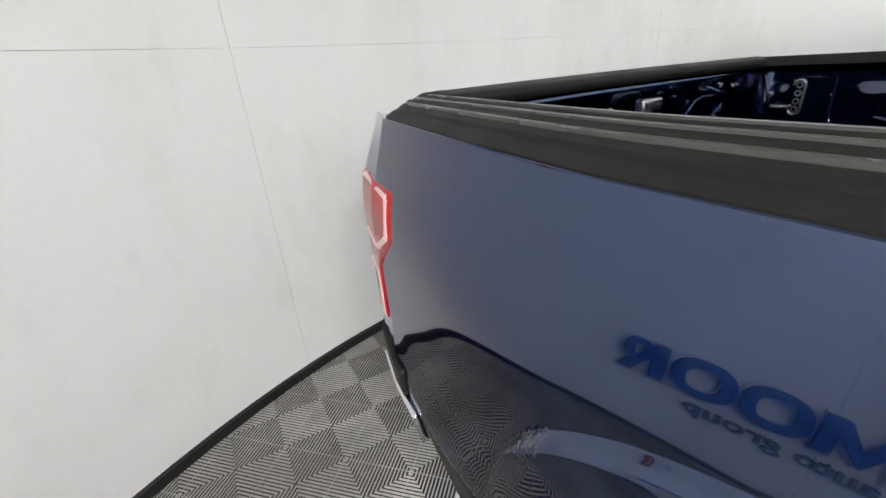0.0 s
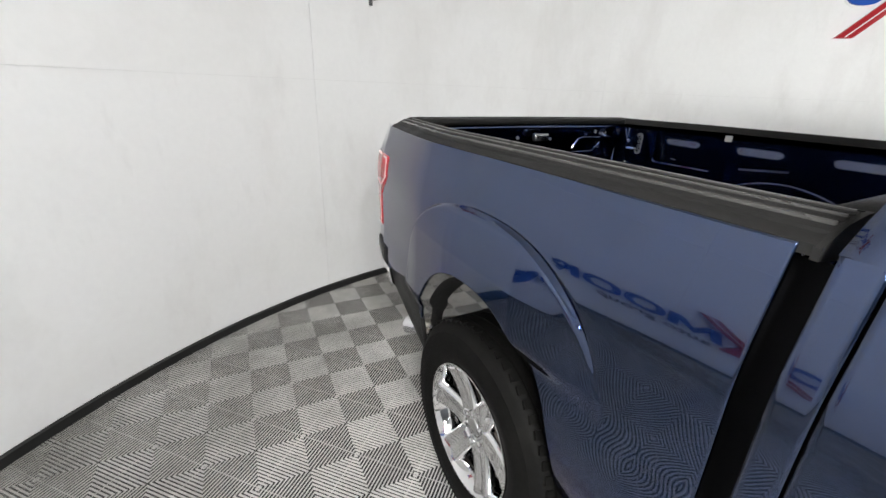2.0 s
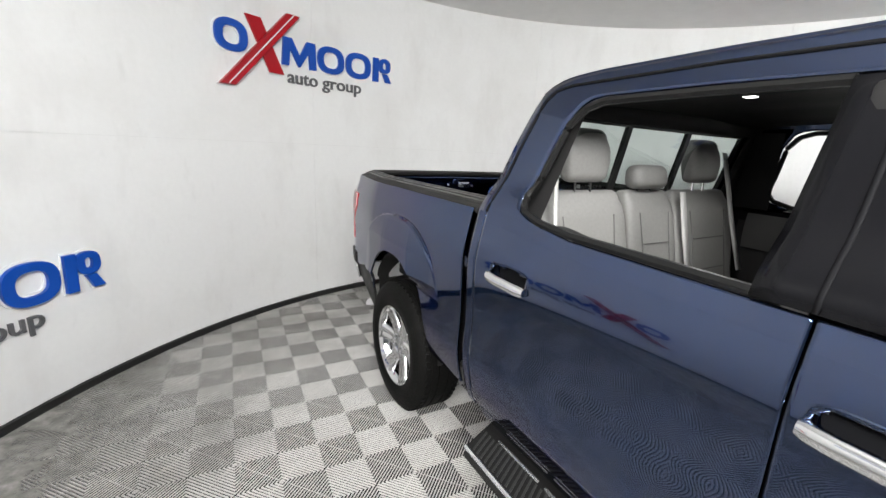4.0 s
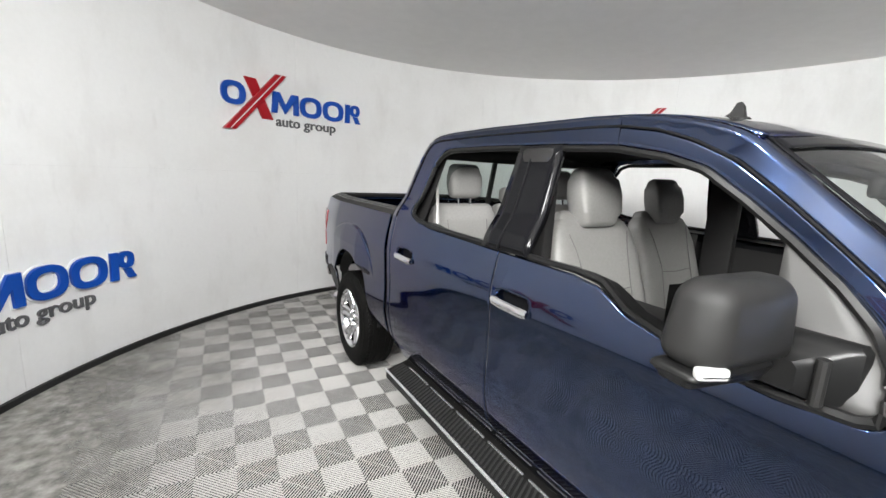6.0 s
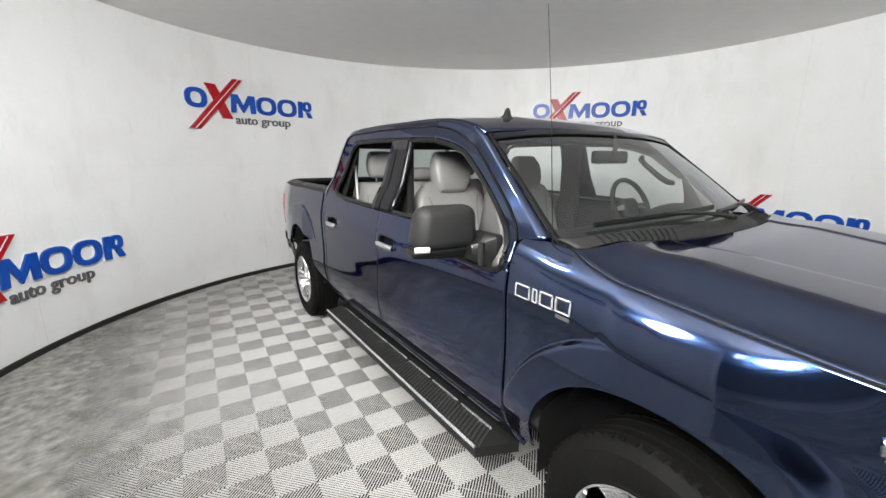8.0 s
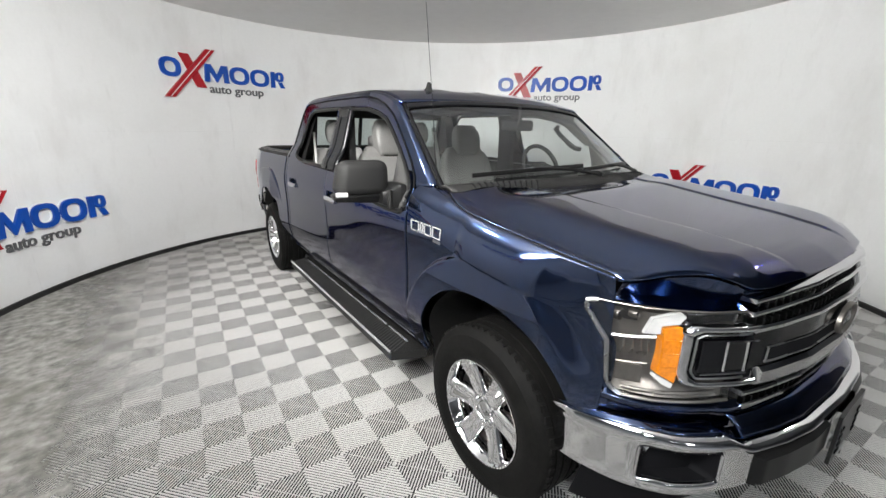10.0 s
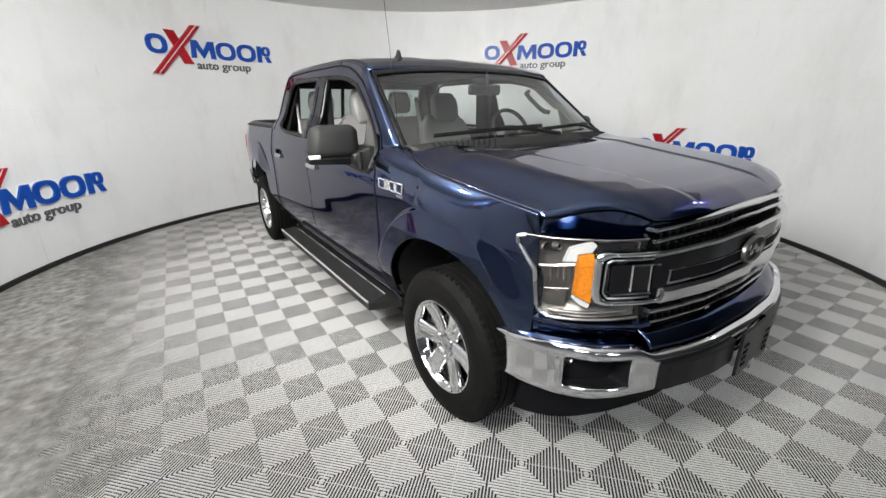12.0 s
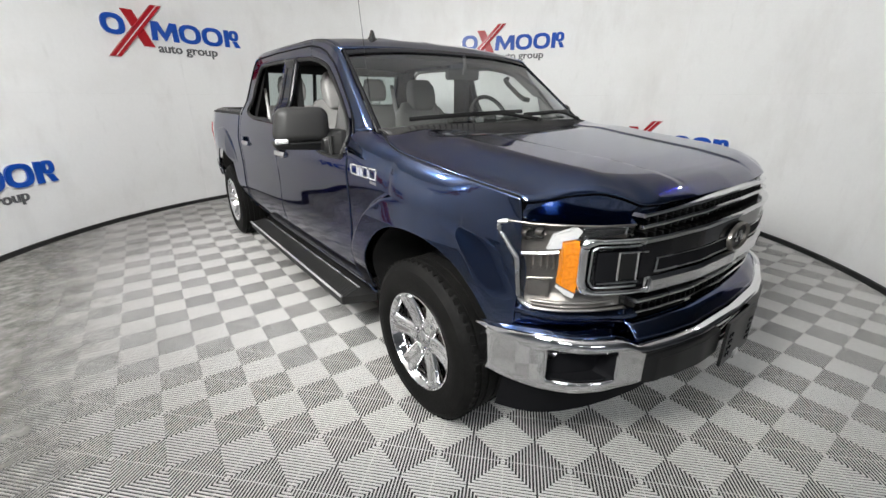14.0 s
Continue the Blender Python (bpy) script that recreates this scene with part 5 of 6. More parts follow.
# front bumper
XS = sorted({round(float(v), 3) for v in list(np.linspace(-0.945, 0.945, 110)) + [s * w for s in (-1, 1) for w in (0.17, 0.575, 0.60, 0.615, 0.64, 0.67, 0.685, 0.862, 0.90, 0.93)]})
bumper = bmesh.new()
TS = [0.0, 0.02, 0.05, 0.10, 0.17, 0.24, 0.29, 0.40, 0.55, 0.70, 0.772, 0.82, 0.87, 0.91, 0.94, 0.965, 0.985, 1.0]
cols = [[bumper.verts.new(Vector((x, bump_y(x) + 0.035 * abs(2 * t - 1) ** 14 - 0.010 * smooth_step((t - 0.80) / 0.06) * (1 - abs(2 * t - 1) ** 14), bump_z(x, t)))) for t in TS] for x in XS]
for (xa, a), (xb, b) in zip(zip(XS, cols), zip(XS[1:], cols[1:])):
    for j in range(len(TS) - 1):
        m, tm = abs(xa + xb) / 2, (TS[j] + TS[j + 1]) / 2
        if (0.685 <= m <= 0.862 and 0.24 < tm < 0.772) or (m < 0.575 and 0.05 < tm < 0.70):
            continue
        bumper.faces.new((a[j], b[j], b[j + 1], a[j + 1]))
fb = solid(part("front_bumper", bumper, "chrome", truck, "chrome front bumper with black inserts", sharp=30), 0.02, -1)
for sx in (-1, 1):
    def in_bump(a, t, d):
        return Vector((sx * a, bump_y(a) + d, bump_z(a, t)))
    part("fog_recess", grid(lambda u, v: in_bump(0.675 + 0.20 * u, 0.20 + 0.62 * v, 0.085), 8, 4), "gap", fb)
    bm = bmesh.new()
    loop = [(0.692, 0.235), (0.855, 0.235), (0.866, 0.28), (0.866, 0.74), (0.855, 0.778), (0.700, 0.778), (0.681, 0.70), (0.681, 0.28), (0.692, 0.235)]
    rows = [[bm.verts.new(in_bump(*along(loop, t), d)) for d in (-0.001, 0.006, 0.085)] for t in np.linspace(0, 1, 49)]
    for p, q in zip(rows, rows[1:]):
        for k in range(2):
            bm.faces.new((p[k], q[k], q[k + 1], p[k + 1]))
    part("recess_wall", bm, "gap", fb)
    part("fog_lamp", lathe([(0.03, 0.0), (0.02, 0.02), (0.0, 0.03), (0.03, 0.035)], 16, in_bump(0.83, 0.68, 0.05), "y"), "satin", fb)
    def pad(u, v):
        edge = max(abs(2 * v - 1), 2 * u - 1) if u > 0.5 else abs(2 * v - 1)
        return in_bump(0.165 + 0.415 * u, 0.03 + (0.74 - 0.06 * u) * v, -0.020 + 0.045 * max(0.0, (edge - 0.82) / 0.18) ** 2)
    part("bumper_pad", grid(pad, 40, 20), "trim", fb, "black bumper pad")
part("bumper_mouth", grid(lambda u, v: (lambda x: Vector((x, bump_y(x) + 0.05, bump_z(x, 0.02 + 0.72 * v))))(-0.60 + 1.20 * u), 20, 4), "gap", fb)
solid(part("bumper_top", grid(lambda u, v: (lambda x: Vector((x, bump_y(x) + 0.028 + (nose_y(x) - bump_y(x) - 0.02) * v, bump_top(abs(x)) + 0.004 + 0.052 * v + 0.012 * math.sin(math.pi * v))))(-0.60 + 1.20 * u), 60, 8), "paint", truck), 0.01)
solid(part("bumper_shelf", grid(lambda u, v: (lambda x: Vector((x, bump_y(x) + 0.030 + 0.05 * v, bump_top(abs(x)) - 0.006 + 0.012 * v)))(-0.93 + 1.86 * u), 90, 4), "paint", truck), 0.01)
part("air_dam", grid(lambda u, v: (lambda x: Vector((x, bump_y(x) + 0.14 + 0.05 * (1 - v), 0.26 + 0.20 * v)))(-0.88 + 1.76 * u), 60, 6), "gap", truck, "black lower air dam")
# number plate holder
plate = part("plate_bracket", slab([(-0.155, 0.445), (0.155, 0.445), (0.155, 0.645), (-0.155, 0.645)], lambda a, b, d: Vector((a, -0.985 + d, b)), 0.012), "trim", truck, "empty black number plate bracket")
for x in (-0.11, 0.11):
    for z in (0.49, 0.52, 0.55, 0.58):
        for dx in (-0.012, 0.012):
            part("clip", box(bmesh.new(), (x + dx - 0.007, -0.990, z - 0.008), (x + dx + 0.007, -0.984, z + 0.008), 0.002, 1), "gloss", plate)
part("bracket_lug", box(bmesh.new(), (-0.03, -0.99, 0.43), (0.03, -0.95, 0.47), 0.006), "satin", plate)

# wipers, aerial, roof fin, badge, washer
for x0, x1, v0, v1 in ((-0.70, 0.06, 0.135, 0.165), (0.06, 0.66, 0.130, 0.170)):
    pts = [screen_place((x / 0.86 + 1) / 2, v0 + (v1 - v0) * t) + Vector((0, -0.020, 0.022)) for t, x in ((t, x0 + (x1 - x0) * t) for t in np.linspace(0, 1, 18))]
    w = part("wiper", tube(pts, 0.008, 6, flat=1.6), "trim", truck, "black windscreen wiper")
    q = pts[8]
    pivot = screen_place((min(0.70, x1 + 0.10) / 0.86 + 1) / 2, 0.075) + Vector((0, -0.02, 0.025))
    part("wiper_arm", tube([q + Vector((0, -0.004, 0.008)), q.lerp(pivot, 0.5) + Vector((0, -0.006, 0.016)), pivot], [0.007, 0.010, 0.014], 6), "trim", w)
    part("wiper_cap", lathe([(0.0, 0.020), (0.018, 0.018), (0.026, 0.0)], 12, pivot - Vector((0, 0, 0.012)), "z"), "trim", w)
aer = part("aerial", tube([(-0.893, 0.485, 1.28), (-0.894, 0.490, 1.34), (-0.908, 0.515, 1.75), (-0.924, 0.545, 2.14)], [0.006, 0.0022, 0.0014, 0.0011], 6), "trim", truck, "thin black whip aerial")
part("aerial_base", lathe([(0.0, 0.020), (0.02, 0.016), (0.05, 0.009), (0.055, 0.0)], 16, (-0.893, 0.485, 1.262), "z"), "trim", aer)
fin = bmesh.new()
rows = []
for y, z, w in ((0.075, 0.0, 0.016), (0.072, 0.014, 0.012), (0.020, 0.020, 0.011), (0.004, 0.030, 0.009), (-0.012, 0.062, 0.007), (-0.024, 0.064, 0.006), (-0.034, 0.050, 0.007), (-0.040, 0.016, 0.014), (-0.042, 0.0, 0.018)):
    rows.append([fin.verts.new((-0.45 + k * w, 1.27 + y, 1.838 + z)) for k in (-1, 1)])
for a, b in zip(rows, rows[1:]):
    fin.faces.new((a[0], b[0], b[1], a[1]))
for k in (0, 1):
    fin.faces.new([r[k] for r in rows][::-1 if k else 1])
fin_ob = part("roof_fin", fin, "plastic", truck, "black roof aerial fin", sharp=30)
part("fin_base", lathe([(-0.006, 0.0), (-0.006, 0.034), (0.010, 0.033), (0.016, 0.026), (0.018, 0.0)], 20, (-0.45, 1.245, 1.836), "z"), "plastic", fin_ob)
for sx in (-1, 1):
    bd = bmesh.new()
    slab([(0.580, 1.105), (0.300, 1.09), (0.300, 1.165), (0.580, 1.18)], lambda a, b, d: Vector((sx * (fender_x(a, b) + 0.006 - d), a, b)), 0.006, bd)
    badge = part("fender_badge", bd, "trim", truck, "chrome and black fender badge")
    part("badge_bar", slab([(0.37, 1.097), (0.312, 1.094), (0.312, 1.106), (0.37, 1.109)], lambda a, b, d: Vector((sx * (fender_x(a, b) + 0.010 - d), a, b)), 0.005), "satin", badge)
    for y0, y1 in ((0.572, 0.500), (0.482, 0.462), (0.446, 0.388), (0.372, 0.312)):
        bm = bmesh.new()
        loop = [(y0, 1.120), (y1, 1.118), (y1, 1.166), (y0, 1.168), (y0, 1.120)]
        tube([Vector((sx * (fender_x(a, b) + 0.009), a, b)) for a, b in (along(loop, t) for t in np.linspace(0, 1, 33))], 0.0040, 6, bm)
        part("badge_bar", bm, "bright", badge)

# ---------------------------------------------------------------- cabin
def cushion(lo, hi, bevel, m, mat="leather"):
    return box(bmesh.new(), lo, hi, bevel, 4, m)


def loft(rows, belly=0.0, n=36):
    """A closed cushion through rounded sections: height, half width, half depth, y, squareness; belly pushes its front edges out."""
    bm = bmesh.new()
    rings = []
    for z, w, d, y, p in rows:
        ring = []
        for k in range(n):
            a = 2 * math.pi * k / n
            c, q = math.cos(a), math.sin(a)
            px, py = w * math.copysign(abs(c) ** (2 / p), c), d * math.copysign(abs(q) ** (2 / p), q)
            side = (abs(px) / max(w, 1e-6)) ** 3
            ring.append(bm.verts.new((px, y + py - (belly * side * (1 - side * 0.45) if py < 0 else 0.0), z)))
        rings.append(ring)
    for a, b in zip(rings, rings[1:]):
        for k in range(n):
            bm.faces.new((a[k], a[(k + 1) % n], b[(k + 1) % n], b[k]))
    bm.faces.new(rings[0][::-1])
    bm.faces.new(rings[-1])
    return bm


def rounded(rows, steps=5):
    """The rows with their ends drawn in to a soft edge."""
    r = 0.04
    out = list(rows)
    for row, way in ((rows[0], -1), (rows[-1], 1)):
        z, w, d, y, p = row
        for k in range(1, steps + 1):
            a = math.pi / 2 * k / steps
            out.append((z + way * r * math.sin(a), w - r * (1 - math.cos(a)), d - min(r, 0.8 * d) * (1 - math.cos(a)), y, p))
    return sorted(out, key=lambda q: q[0])


def front_seat(x, y, z):
    s = new("front_seat")
    s.parent = truck
    s["label"] = "light grey leather front seat"
    s.location = (x, y, z)
    tilt = pose(0, 0.20, 0.80, -14, 0, 0)
    part("cushion", cushion((-0.27, -0.30, 0.72), (0.27, 0.26, 0.88), 0.06, None), "leather", s)
    body = part("backrest", loft(rounded([(0.0, 0.29, 0.085, 0.07, 4.0), (0.18, 0.295, 0.085, 0.07, 4.0), (0.34, 0.29, 0.080, 0.072, 3.8), (0.50, 0.284, 0.074, 0.078, 3.8),
                                           (0.60, 0.262, 0.064, 0.085, 3.6), (0.65, 0.235, 0.054, 0.090, 3.4), (0.67, 0.205, 0.045, 0.092, 3.2)]), 0.035), "leather", s)
    body.matrix_local = tilt
    head = part("headrest", loft(rounded([(0.690, 0.116, 0.050, 0.060, 5.5), (0.715, 0.132, 0.060, 0.055, 6.0), (0.80, 0.138, 0.062, 0.055, 6.0), (0.865, 0.130, 0.058, 0.058, 5.5), (0.885, 0.118, 0.047, 0.062, 4.5)])), "leather", s)
    head.matrix_local = pose(0, 0.20, 0.772, -11, 0, 0)
    for line in ([(-0.165, -0.020, 0.04), (-0.150, -0.018, 0.36), (-0.175, 0.000, 0.52), (-0.20, 0.012, 0.60)], [(0.165, -0.020, 0.04), (0.150, -0.018, 0.36), (0.175, 0.000, 0.52), (0.20, 0.012, 0.60)],
                 [(-0.152, -0.0165, 0.335), (0.0, -0.0125, 0.325), (0.152, -0.0165, 0.335)]):
        part("seam", tube([Vector(along(line, t)) for t in np.linspace(0, 1, 16)], 0.0028, 6), "piping", s).matrix_local = tilt
    part("seat_base", box(bmesh.new(), (-0.24, -0.25, 0.50), (0.24, 0.22, 0.74), 0.03), "interior", s)
    return s


front_seat(-0.46, 1.385, 0.005)
front_seat(0.46, 1.60, -0.02)
part("centre_console", box(bmesh.new(), (-0.15, 0.75, 0.50), (0.15, 1.75, 0.92), 0.05, 3), "interior", truck)
rs = new("rear_seat")
rs.parent = truck
rs["label"] = "light grey leather rear bench with three headrests"
rs.location = (0, 2.585, -0.012)
part("cushion", cushion((-0.72, -0.42, 0.72), (0.72, 0.10, 0.90), 0.06, None), "leather", rs)
lean = pose(0, 0.12, 0.84, -10, 0, 0)
for x0, x1 in ((-0.74, -0.20), (-0.20, 0.18), (0.18, 0.74)):
    c, w = (x0 + x1) / 2, (x1 - x0) / 2 - 0.003
    back_ = loft(rounded([(0.0, w, 0.075, 0.07, 5.0), (0.30, w, 0.075, 0.07, 5.0), (0.48, w * 0.985, 0.070, 0.075, 4.8), (0.54, w * 0.965, 0.062, 0.080, 4.6), (0.575, w * 0.93, 0.050, 0.086, 4.4)]), 0.022)
    bmesh.ops.translate(back_, verts=back_.verts, vec=(c, 0, 0))
    part("backrest", back_, "leather", rs).matrix_local = lean
    for line in ([(-0.62, -0.010, 0.05), (-0.56, -0.010, 0.32), (-0.60, 0.002, 0.50)], [(0.62, -0.010, 0.05), (0.56, -0.010, 0.32), (0.60, 0.002, 0.50)], [(-0.58, -0.007, 0.18), (0.58, -0.007, 0.18)], [(-0.57, -0.007, 0.35), (0.57, -0.007, 0.35)]):
        part("seam", tube([Vector(along([(c + w * p[0], p[1], p[2]) for p in line], t)) for t in np.linspace(0, 1, 12)], 0.0026, 6), "piping", rs).matrix_local = lean
for xc, h in ((-0.46, 0.15), (-0.02, 0.035), (0.45, 0.15)):
    z0 = 0.685 if h > 0.12 else 0.655
    w = 0.132
    head = loft(rounded([(z0, w * 0.92, 0.052, 0.065, 3.2), (z0 + 0.35 * h, w, 0.056, 0.062, 3.4), (z0 + 0.7 * h, w * 0.98, 0.055, 0.062, 3.4), (z0 + h, w * 0.88, 0.050, 0.066, 3.0)] if h > 0.12 else
                        [(z0, w, 0.055, 0.062, 2.8), (z0 + h, w * 0.97, 0.053, 0.064, 2.8)]))
    bmesh.ops.translate(head, verts=head.verts, vec=(xc, 0, 0))
    part("headrest", head, "leather", rs).matrix_local = pose(0, 0.12, 0.84, -8, 0, 0)
    for sx in (-1, 1):
        part("headrest_post", tube([(xc + sx * 0.05, 0.275, 1.38), (xc + sx * 0.05, 0.285, 1.50)], 0.007, 8), "chrome", rs)
def strap(pts, w=0.024):
    bm = bmesh.new()
    rows = []
    for p in pts:
        p = Vector(p)
        rows.append([bm.verts.new(p + Vector((-w, 0, 0))), bm.verts.new(p + Vector((w, 0, 0)))])
    for a, b in zip(rows, rows[1:]):
        bm.faces.new((a[0], b[0], b[1], a[1]))
    return bm
solid(part("seat_belt", strap([(0.19, 0.205, 1.43), (0.20, 0.155, 1.20), (0.23, 0.10, 0.95)]), "belt", rs, "pale grey seat belt"), 0.003)
solid(part("seat_belt", strap([(-0.745, 0.17, 1.58), (-0.755, 0.12, 1.30), (-0.765, 0.04, 1.05)], 0.010), "belt", rs, "pale grey seat belt"), 0.003)
solid(part("seat_belt", strap([(0.66, 0.28, 1.64), (0.66, 0.15, 1.206), (0.68, 0.09, 1.0)]), "belt", rs, "pale grey seat belt"), 0.003)
for sx in (-1, 1):
    part("pillar_lining", box(bmesh.new(), (sx * 0.80 - 0.03, 1.72, 0.6), (sx * 0.80 + 0.03, 1.90, 1.74), 0.02, 2), "interior", truck)
    part("door_card", grid(lambda u, v: (sx * (0.86 - 0.03 * math.sin(math.pi * v)), 0.66 + 2.15 * u, 0.55 + 0.70 * v), 10, 8), "interior", truck)
    part("door_trim", grid(lambda u, v: (sx * (0.815 - 0.012 * math.sin(math.pi * v)), 1.95 + 0.80 * u, 1.10 + 0.20 * v), 8, 6), "sail", truck, "grey upper door trim")
    part("rear_lining", grid(lambda u, v: (lambda z: (sx * (green_x(z) - 0.05), 2.68 + 0.18 * u - 0.05 * v, z))(1.32 + 0.42 * v), 4, 6), "interior", truck)
    part("grab_handle", tube([(sx * 0.76, 0.93, 1.475), (sx * 0.715, 0.94, 1.48), (sx * 0.70, 0.98, 1.505), (sx * 0.685, 1.09, 1.59), (sx * 0.69, 1.13, 1.625), (sx * 0.735, 1.15, 1.64)], 0.018, 8), "interior", truck)
    part("pillar_trim", ruled([(0.84, 1.50), (0.95, 1.585), (1.06, 1.665)], [(0.92, 1.50), (1.02, 1.575), (1.12, 1.655)], 12, 3, lambda y, z: (sx * (green_x(z) - 0.055), y, z)), "sail", truck)
# dashboard, wheel, mirror, dome lamp
def dash(u, v):
    x = -0.86 + 1.72 * u
    hump = 0.105 * math.exp(-((x - 0.42) / 0.2) ** 4) * math.sin(math.pi * min(1, v * 1.3)) ** 2
    t = v
    y = 0.42 + 0.22 * (x / 0.86) ** 2 * (1 - t) + 0.48 * min(1, t * 1.5)
    z = 1.265 + hump - 0.01 * t if t < 0.67 else 1.255 + hump - (t - 0.67) * 1.6
    return (x, y, z)
solid(part("dashboard", grid(dash, 40, 24), "interior", truck), 0.02)
sw = lathe([(-0.016 * math.cos(a), 0.178 + 0.015 * math.sin(a)) for a in np.linspace(0, 2 * math.pi, 11)], 40, (0, 0, 0), "z")
sw_ob = part("steering_wheel", sw, "interior", truck, "dark steering wheel")
sw_ob.matrix_local = pose(0.395, 0.985, 1.335, 65, 0, 0)
part("wheel_boss", box(bmesh.new(), (-0.08, -0.07, -0.05), (0.08, 0.06, 0.01), 0.03, 3), "interior", sw_ob)
for a in (0, 180, 270):
    part("wheel_spoke", box(bmesh.new(), (0.06, -0.018, -0.02), (0.185, 0.018, 0.0), 0.008, 2, pose(0, 0, 0, 0, 0, a)), "satin", sw_ob)
rv = part("rear_view_mirror", box(bmesh.new(), (-0.13, -0.02, -0.036), (0.13, 0.02, 0.036), 0.018, 3), "interior", truck, "rear view mirror")
rv.matrix_local = pose(0.08, 0.955, 1.640, 0, 0, -10)
part("mirror_stalk", tube([(0, -0.02, 0.0), (0, -0.04, 0.06), (0, -0.02, 0.12)], 0.012, 8), "interior", rv)
part("dome_lamp", box(bmesh.new(), (-0.160, 2.400, 1.811), (-0.120, 2.440, 1.823), 0.004), "dome", truck, "small lit dome lamp")
for sx in (-1, 1):
    part("sun_visor", box(bmesh.new(), (-0.2, -0.012, -0.07), (0.2, 0.012, 0.07), 0.01), "sail", truck).matrix_local = pose(sx * 0.38, 1.16, 1.765, -68, 0, 0)

# ---------------------------------------------------------------- ribbed floor tiles
PITCH, ANG = 0.2815, radians(-47.75)
FX, FY = -1.8313, 0.5471


def floor_material(name, base, groove):
    m = material(name, base, 0.55, grain=0.05, grain_scale=40, rough_var=0.1)
    nt = m.node_tree
    p = nt.nodes["Principled BSDF"]
    geo = nt.nodes.new("ShaderNodeNewGeometry")
    n = nt.nodes.new("ShaderNodeTexNoise")
    n.inputs["Scale"].default_value = 2.2
    n.inputs["Detail"].default_value = 9
    n.inputs["Roughness"].default_value = 0.72
    nt.links.new(geo.outputs["Position"], n.inputs["Vector"])
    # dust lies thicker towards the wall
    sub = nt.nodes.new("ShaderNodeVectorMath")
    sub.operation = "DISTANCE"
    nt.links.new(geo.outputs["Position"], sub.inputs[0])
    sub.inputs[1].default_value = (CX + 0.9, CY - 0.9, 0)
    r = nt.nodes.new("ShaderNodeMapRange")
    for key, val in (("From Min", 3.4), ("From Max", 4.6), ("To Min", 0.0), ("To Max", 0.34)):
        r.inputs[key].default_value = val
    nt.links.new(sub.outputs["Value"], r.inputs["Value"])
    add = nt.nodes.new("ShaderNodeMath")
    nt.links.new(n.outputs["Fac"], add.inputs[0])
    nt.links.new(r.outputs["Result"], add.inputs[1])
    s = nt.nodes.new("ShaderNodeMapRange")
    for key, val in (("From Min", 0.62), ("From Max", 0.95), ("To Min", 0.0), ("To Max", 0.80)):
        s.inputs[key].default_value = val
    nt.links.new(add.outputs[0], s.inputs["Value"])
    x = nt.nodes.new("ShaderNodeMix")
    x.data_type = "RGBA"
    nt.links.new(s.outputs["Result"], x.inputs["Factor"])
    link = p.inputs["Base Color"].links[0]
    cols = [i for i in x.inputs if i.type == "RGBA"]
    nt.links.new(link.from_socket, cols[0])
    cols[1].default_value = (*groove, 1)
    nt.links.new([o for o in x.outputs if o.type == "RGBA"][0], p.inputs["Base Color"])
    return m


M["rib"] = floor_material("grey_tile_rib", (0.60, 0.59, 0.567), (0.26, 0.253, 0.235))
# one grey tile: shade is coloured into its rib sides and black gap bottoms
M["rib_side"] = floor_material("grey_tile_rib_side_shaded", (0.57, 0.56, 0.538), (0.25, 0.244, 0.226))
M["groove"] = floor_material("tile_groove_shade", (0.008, 0.008, 0.008), (0.085, 0.082, 0.075))


def tile_bmesh(verts, faces, mats, ox, oy, ca, sa):
    """Adds one tile: a base coloured black for the shade in the gaps, a rim and four nests of mitred ribs."""
    H, P = 0.022, PITCH

    def put(x, y, z):
        verts.append((ox + x * ca - y * sa, oy + x * sa + y * ca, z))
        return len(verts) - 1

    def quad(pts, mat):
        faces.append([put(*q) for q in pts])
        mats.append(mat)

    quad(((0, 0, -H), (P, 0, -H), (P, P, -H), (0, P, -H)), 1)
    n = 10
    step = P / 2 / n
    for cx, cy, sx, sy in ((0, 0, 1, 1), (P, 0, -1, 1), (0, P, 1, -1), (P, P, -1, -1)):
        for k in range(n):
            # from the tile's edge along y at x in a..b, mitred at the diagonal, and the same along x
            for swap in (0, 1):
                # the ribs of one direction are slim and open below, those of the other wider and deep: the cells'
                # light and shade is shaped in
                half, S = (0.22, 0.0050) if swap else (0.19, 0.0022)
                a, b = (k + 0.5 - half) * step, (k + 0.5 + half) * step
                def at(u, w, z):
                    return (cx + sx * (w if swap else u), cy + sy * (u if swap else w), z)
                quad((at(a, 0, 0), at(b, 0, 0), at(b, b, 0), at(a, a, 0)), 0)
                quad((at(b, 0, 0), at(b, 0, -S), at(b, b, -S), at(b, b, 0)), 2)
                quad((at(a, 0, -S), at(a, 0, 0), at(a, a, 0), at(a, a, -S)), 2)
    w = 0.0016
    for x0, x1, y0, y1 in ((0, P, 0, w), (0, P, P - w, P), (0, w, w, P - w), (P - w, P, w, P - w)):
        quad(((x0, y0, 0.0006), (x1, y0, 0.0006), (x1, y1, 0.0006), (x0, y1, 0.0006)), 0)


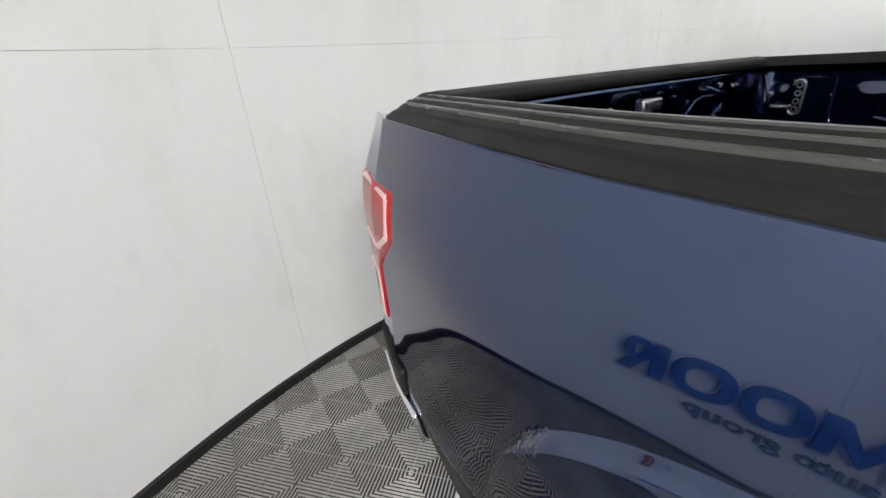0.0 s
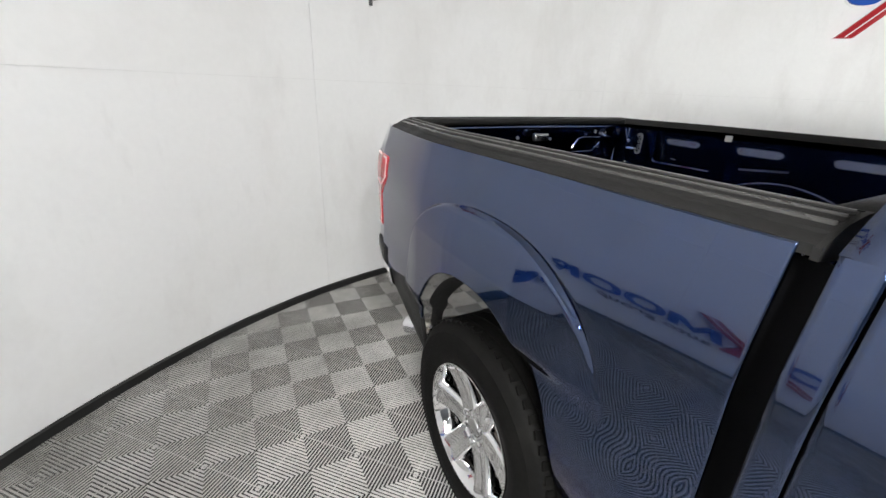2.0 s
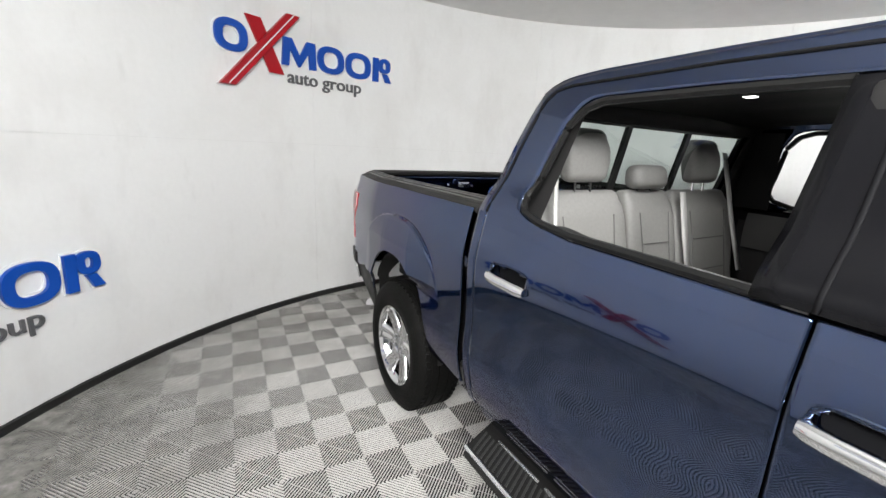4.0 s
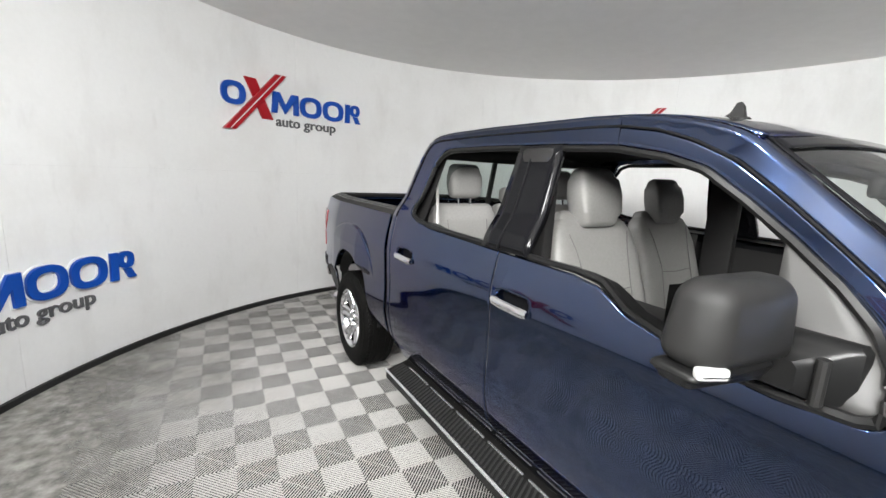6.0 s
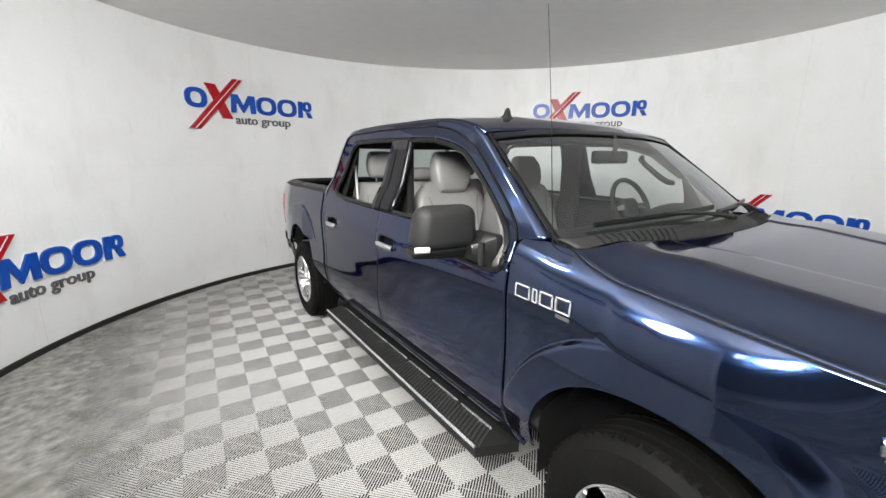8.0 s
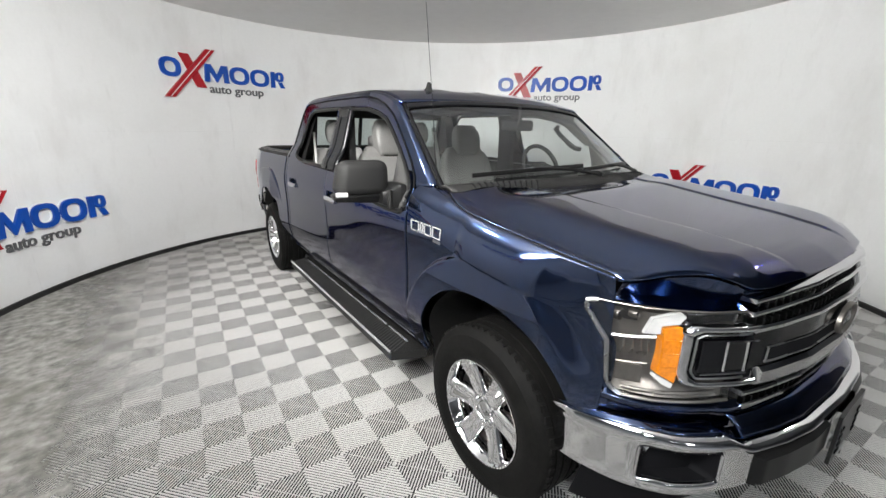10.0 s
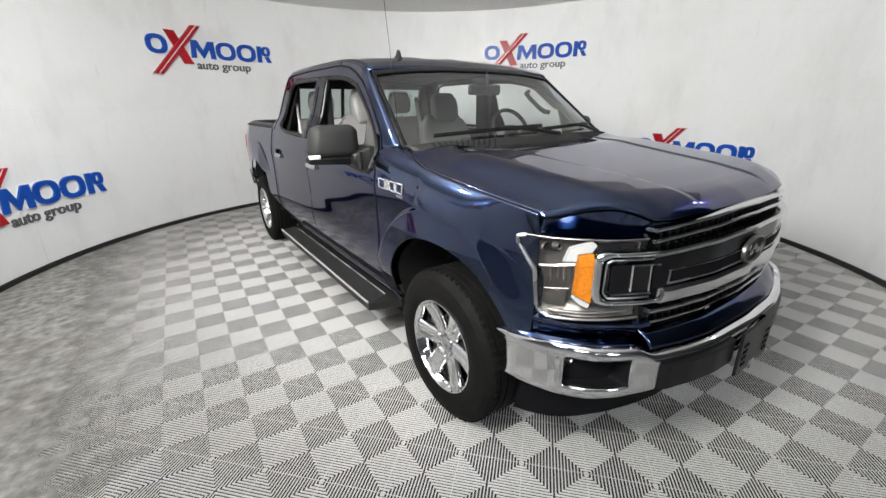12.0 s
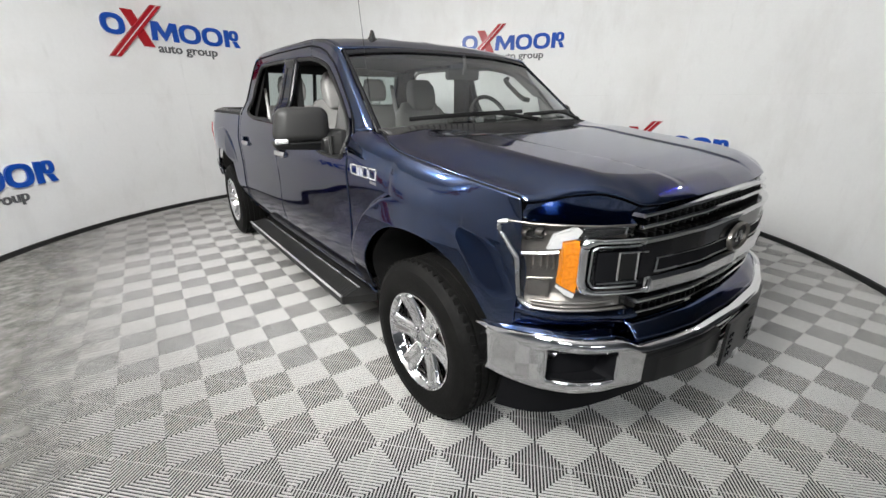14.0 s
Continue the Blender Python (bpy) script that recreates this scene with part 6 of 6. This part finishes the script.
def tile_mesh(places):
    verts, faces, mats = [], [], []
    ca, sa = math.cos(ANG), math.sin(ANG)
    for ox, oy in places:
        tile_bmesh(verts, faces, mats, ox, oy, ca, sa)
    me = bpy.data.meshes.new("floor_tile")
    me.from_pydata(verts, [], faces)
    me.materials.append(M["rib"])
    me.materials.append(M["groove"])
    me.materials.append(M["rib_side"])
    me.polygons.foreach_set("material_index", mats)
    me.update()
    return me


bm = bmesh.new()
bmesh.ops.create_circle(bm, cap_ends=True, segments=64, radius=14.0, matrix=Matrix.Translation((0, 0, -0.027)))
floor = part("floor", bm, "hall", None, smooth=False)
tagged(floor, "floor of interlocking grey ribbed plastic tiles", "floor", kind="structure")
near, far = [], []
ca, sa = math.cos(ANG), math.sin(ANG)
for i in range(-22, 36):
    for j in range(-26, 30):
        x = FX + PITCH * (i * ca - j * sa)
        y = FY + PITCH * (i * sa + j * ca)
        mx, my = x + PITCH * 0.5 * (ca - sa), y + PITCH * 0.5 * (sa + ca)
        d = math.hypot(mx - CX, my - CY)
        ang = math.atan2(my - CY, mx - CX) % (2 * math.pi)
        gate = OPEN_A < ang < OPEN_B
        if d > (RAD + 0.16 if not gate else 6.5):
            continue
        (near if -2.5 < mx < -0.35 and -2.0 < my < 5.2 else far).append((x, y))
near.sort(key=lambda q: (q[0] + 1.2) ** 2 + 0.3 * (q[1] - 1.5) ** 2)
far += near[300:]
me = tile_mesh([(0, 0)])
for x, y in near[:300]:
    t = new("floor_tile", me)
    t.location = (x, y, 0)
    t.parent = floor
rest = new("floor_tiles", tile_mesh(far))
rest.parent = floor
tagged(rest, kind="stuff")


# trodden dust that fills the tiles towards the wall
def dust_material():
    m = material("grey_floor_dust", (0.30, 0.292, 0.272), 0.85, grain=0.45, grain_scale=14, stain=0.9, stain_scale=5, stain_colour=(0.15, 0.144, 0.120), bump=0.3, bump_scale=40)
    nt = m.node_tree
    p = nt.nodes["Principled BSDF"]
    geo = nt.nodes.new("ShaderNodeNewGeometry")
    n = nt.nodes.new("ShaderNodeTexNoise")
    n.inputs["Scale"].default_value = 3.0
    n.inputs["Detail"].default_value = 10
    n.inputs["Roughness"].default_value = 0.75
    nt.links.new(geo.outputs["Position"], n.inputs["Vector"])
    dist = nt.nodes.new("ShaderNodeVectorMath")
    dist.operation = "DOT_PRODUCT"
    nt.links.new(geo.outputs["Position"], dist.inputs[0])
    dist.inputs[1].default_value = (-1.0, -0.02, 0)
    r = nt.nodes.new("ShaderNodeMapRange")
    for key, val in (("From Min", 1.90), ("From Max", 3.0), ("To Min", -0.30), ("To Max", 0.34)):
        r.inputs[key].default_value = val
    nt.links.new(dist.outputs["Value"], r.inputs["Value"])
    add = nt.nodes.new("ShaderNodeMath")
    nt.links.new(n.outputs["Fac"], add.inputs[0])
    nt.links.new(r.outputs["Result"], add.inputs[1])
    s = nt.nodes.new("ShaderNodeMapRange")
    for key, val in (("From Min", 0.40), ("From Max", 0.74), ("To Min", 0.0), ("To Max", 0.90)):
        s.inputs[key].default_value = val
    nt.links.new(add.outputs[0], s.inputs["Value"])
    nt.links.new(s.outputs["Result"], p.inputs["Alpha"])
    return m


M["dust"] = dust_material()
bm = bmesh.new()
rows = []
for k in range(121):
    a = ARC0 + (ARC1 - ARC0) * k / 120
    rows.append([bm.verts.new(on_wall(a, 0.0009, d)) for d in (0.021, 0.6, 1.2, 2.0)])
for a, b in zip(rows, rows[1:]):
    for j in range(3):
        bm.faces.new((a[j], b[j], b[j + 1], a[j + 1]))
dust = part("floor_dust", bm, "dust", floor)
tagged(dust, kind="stuff")
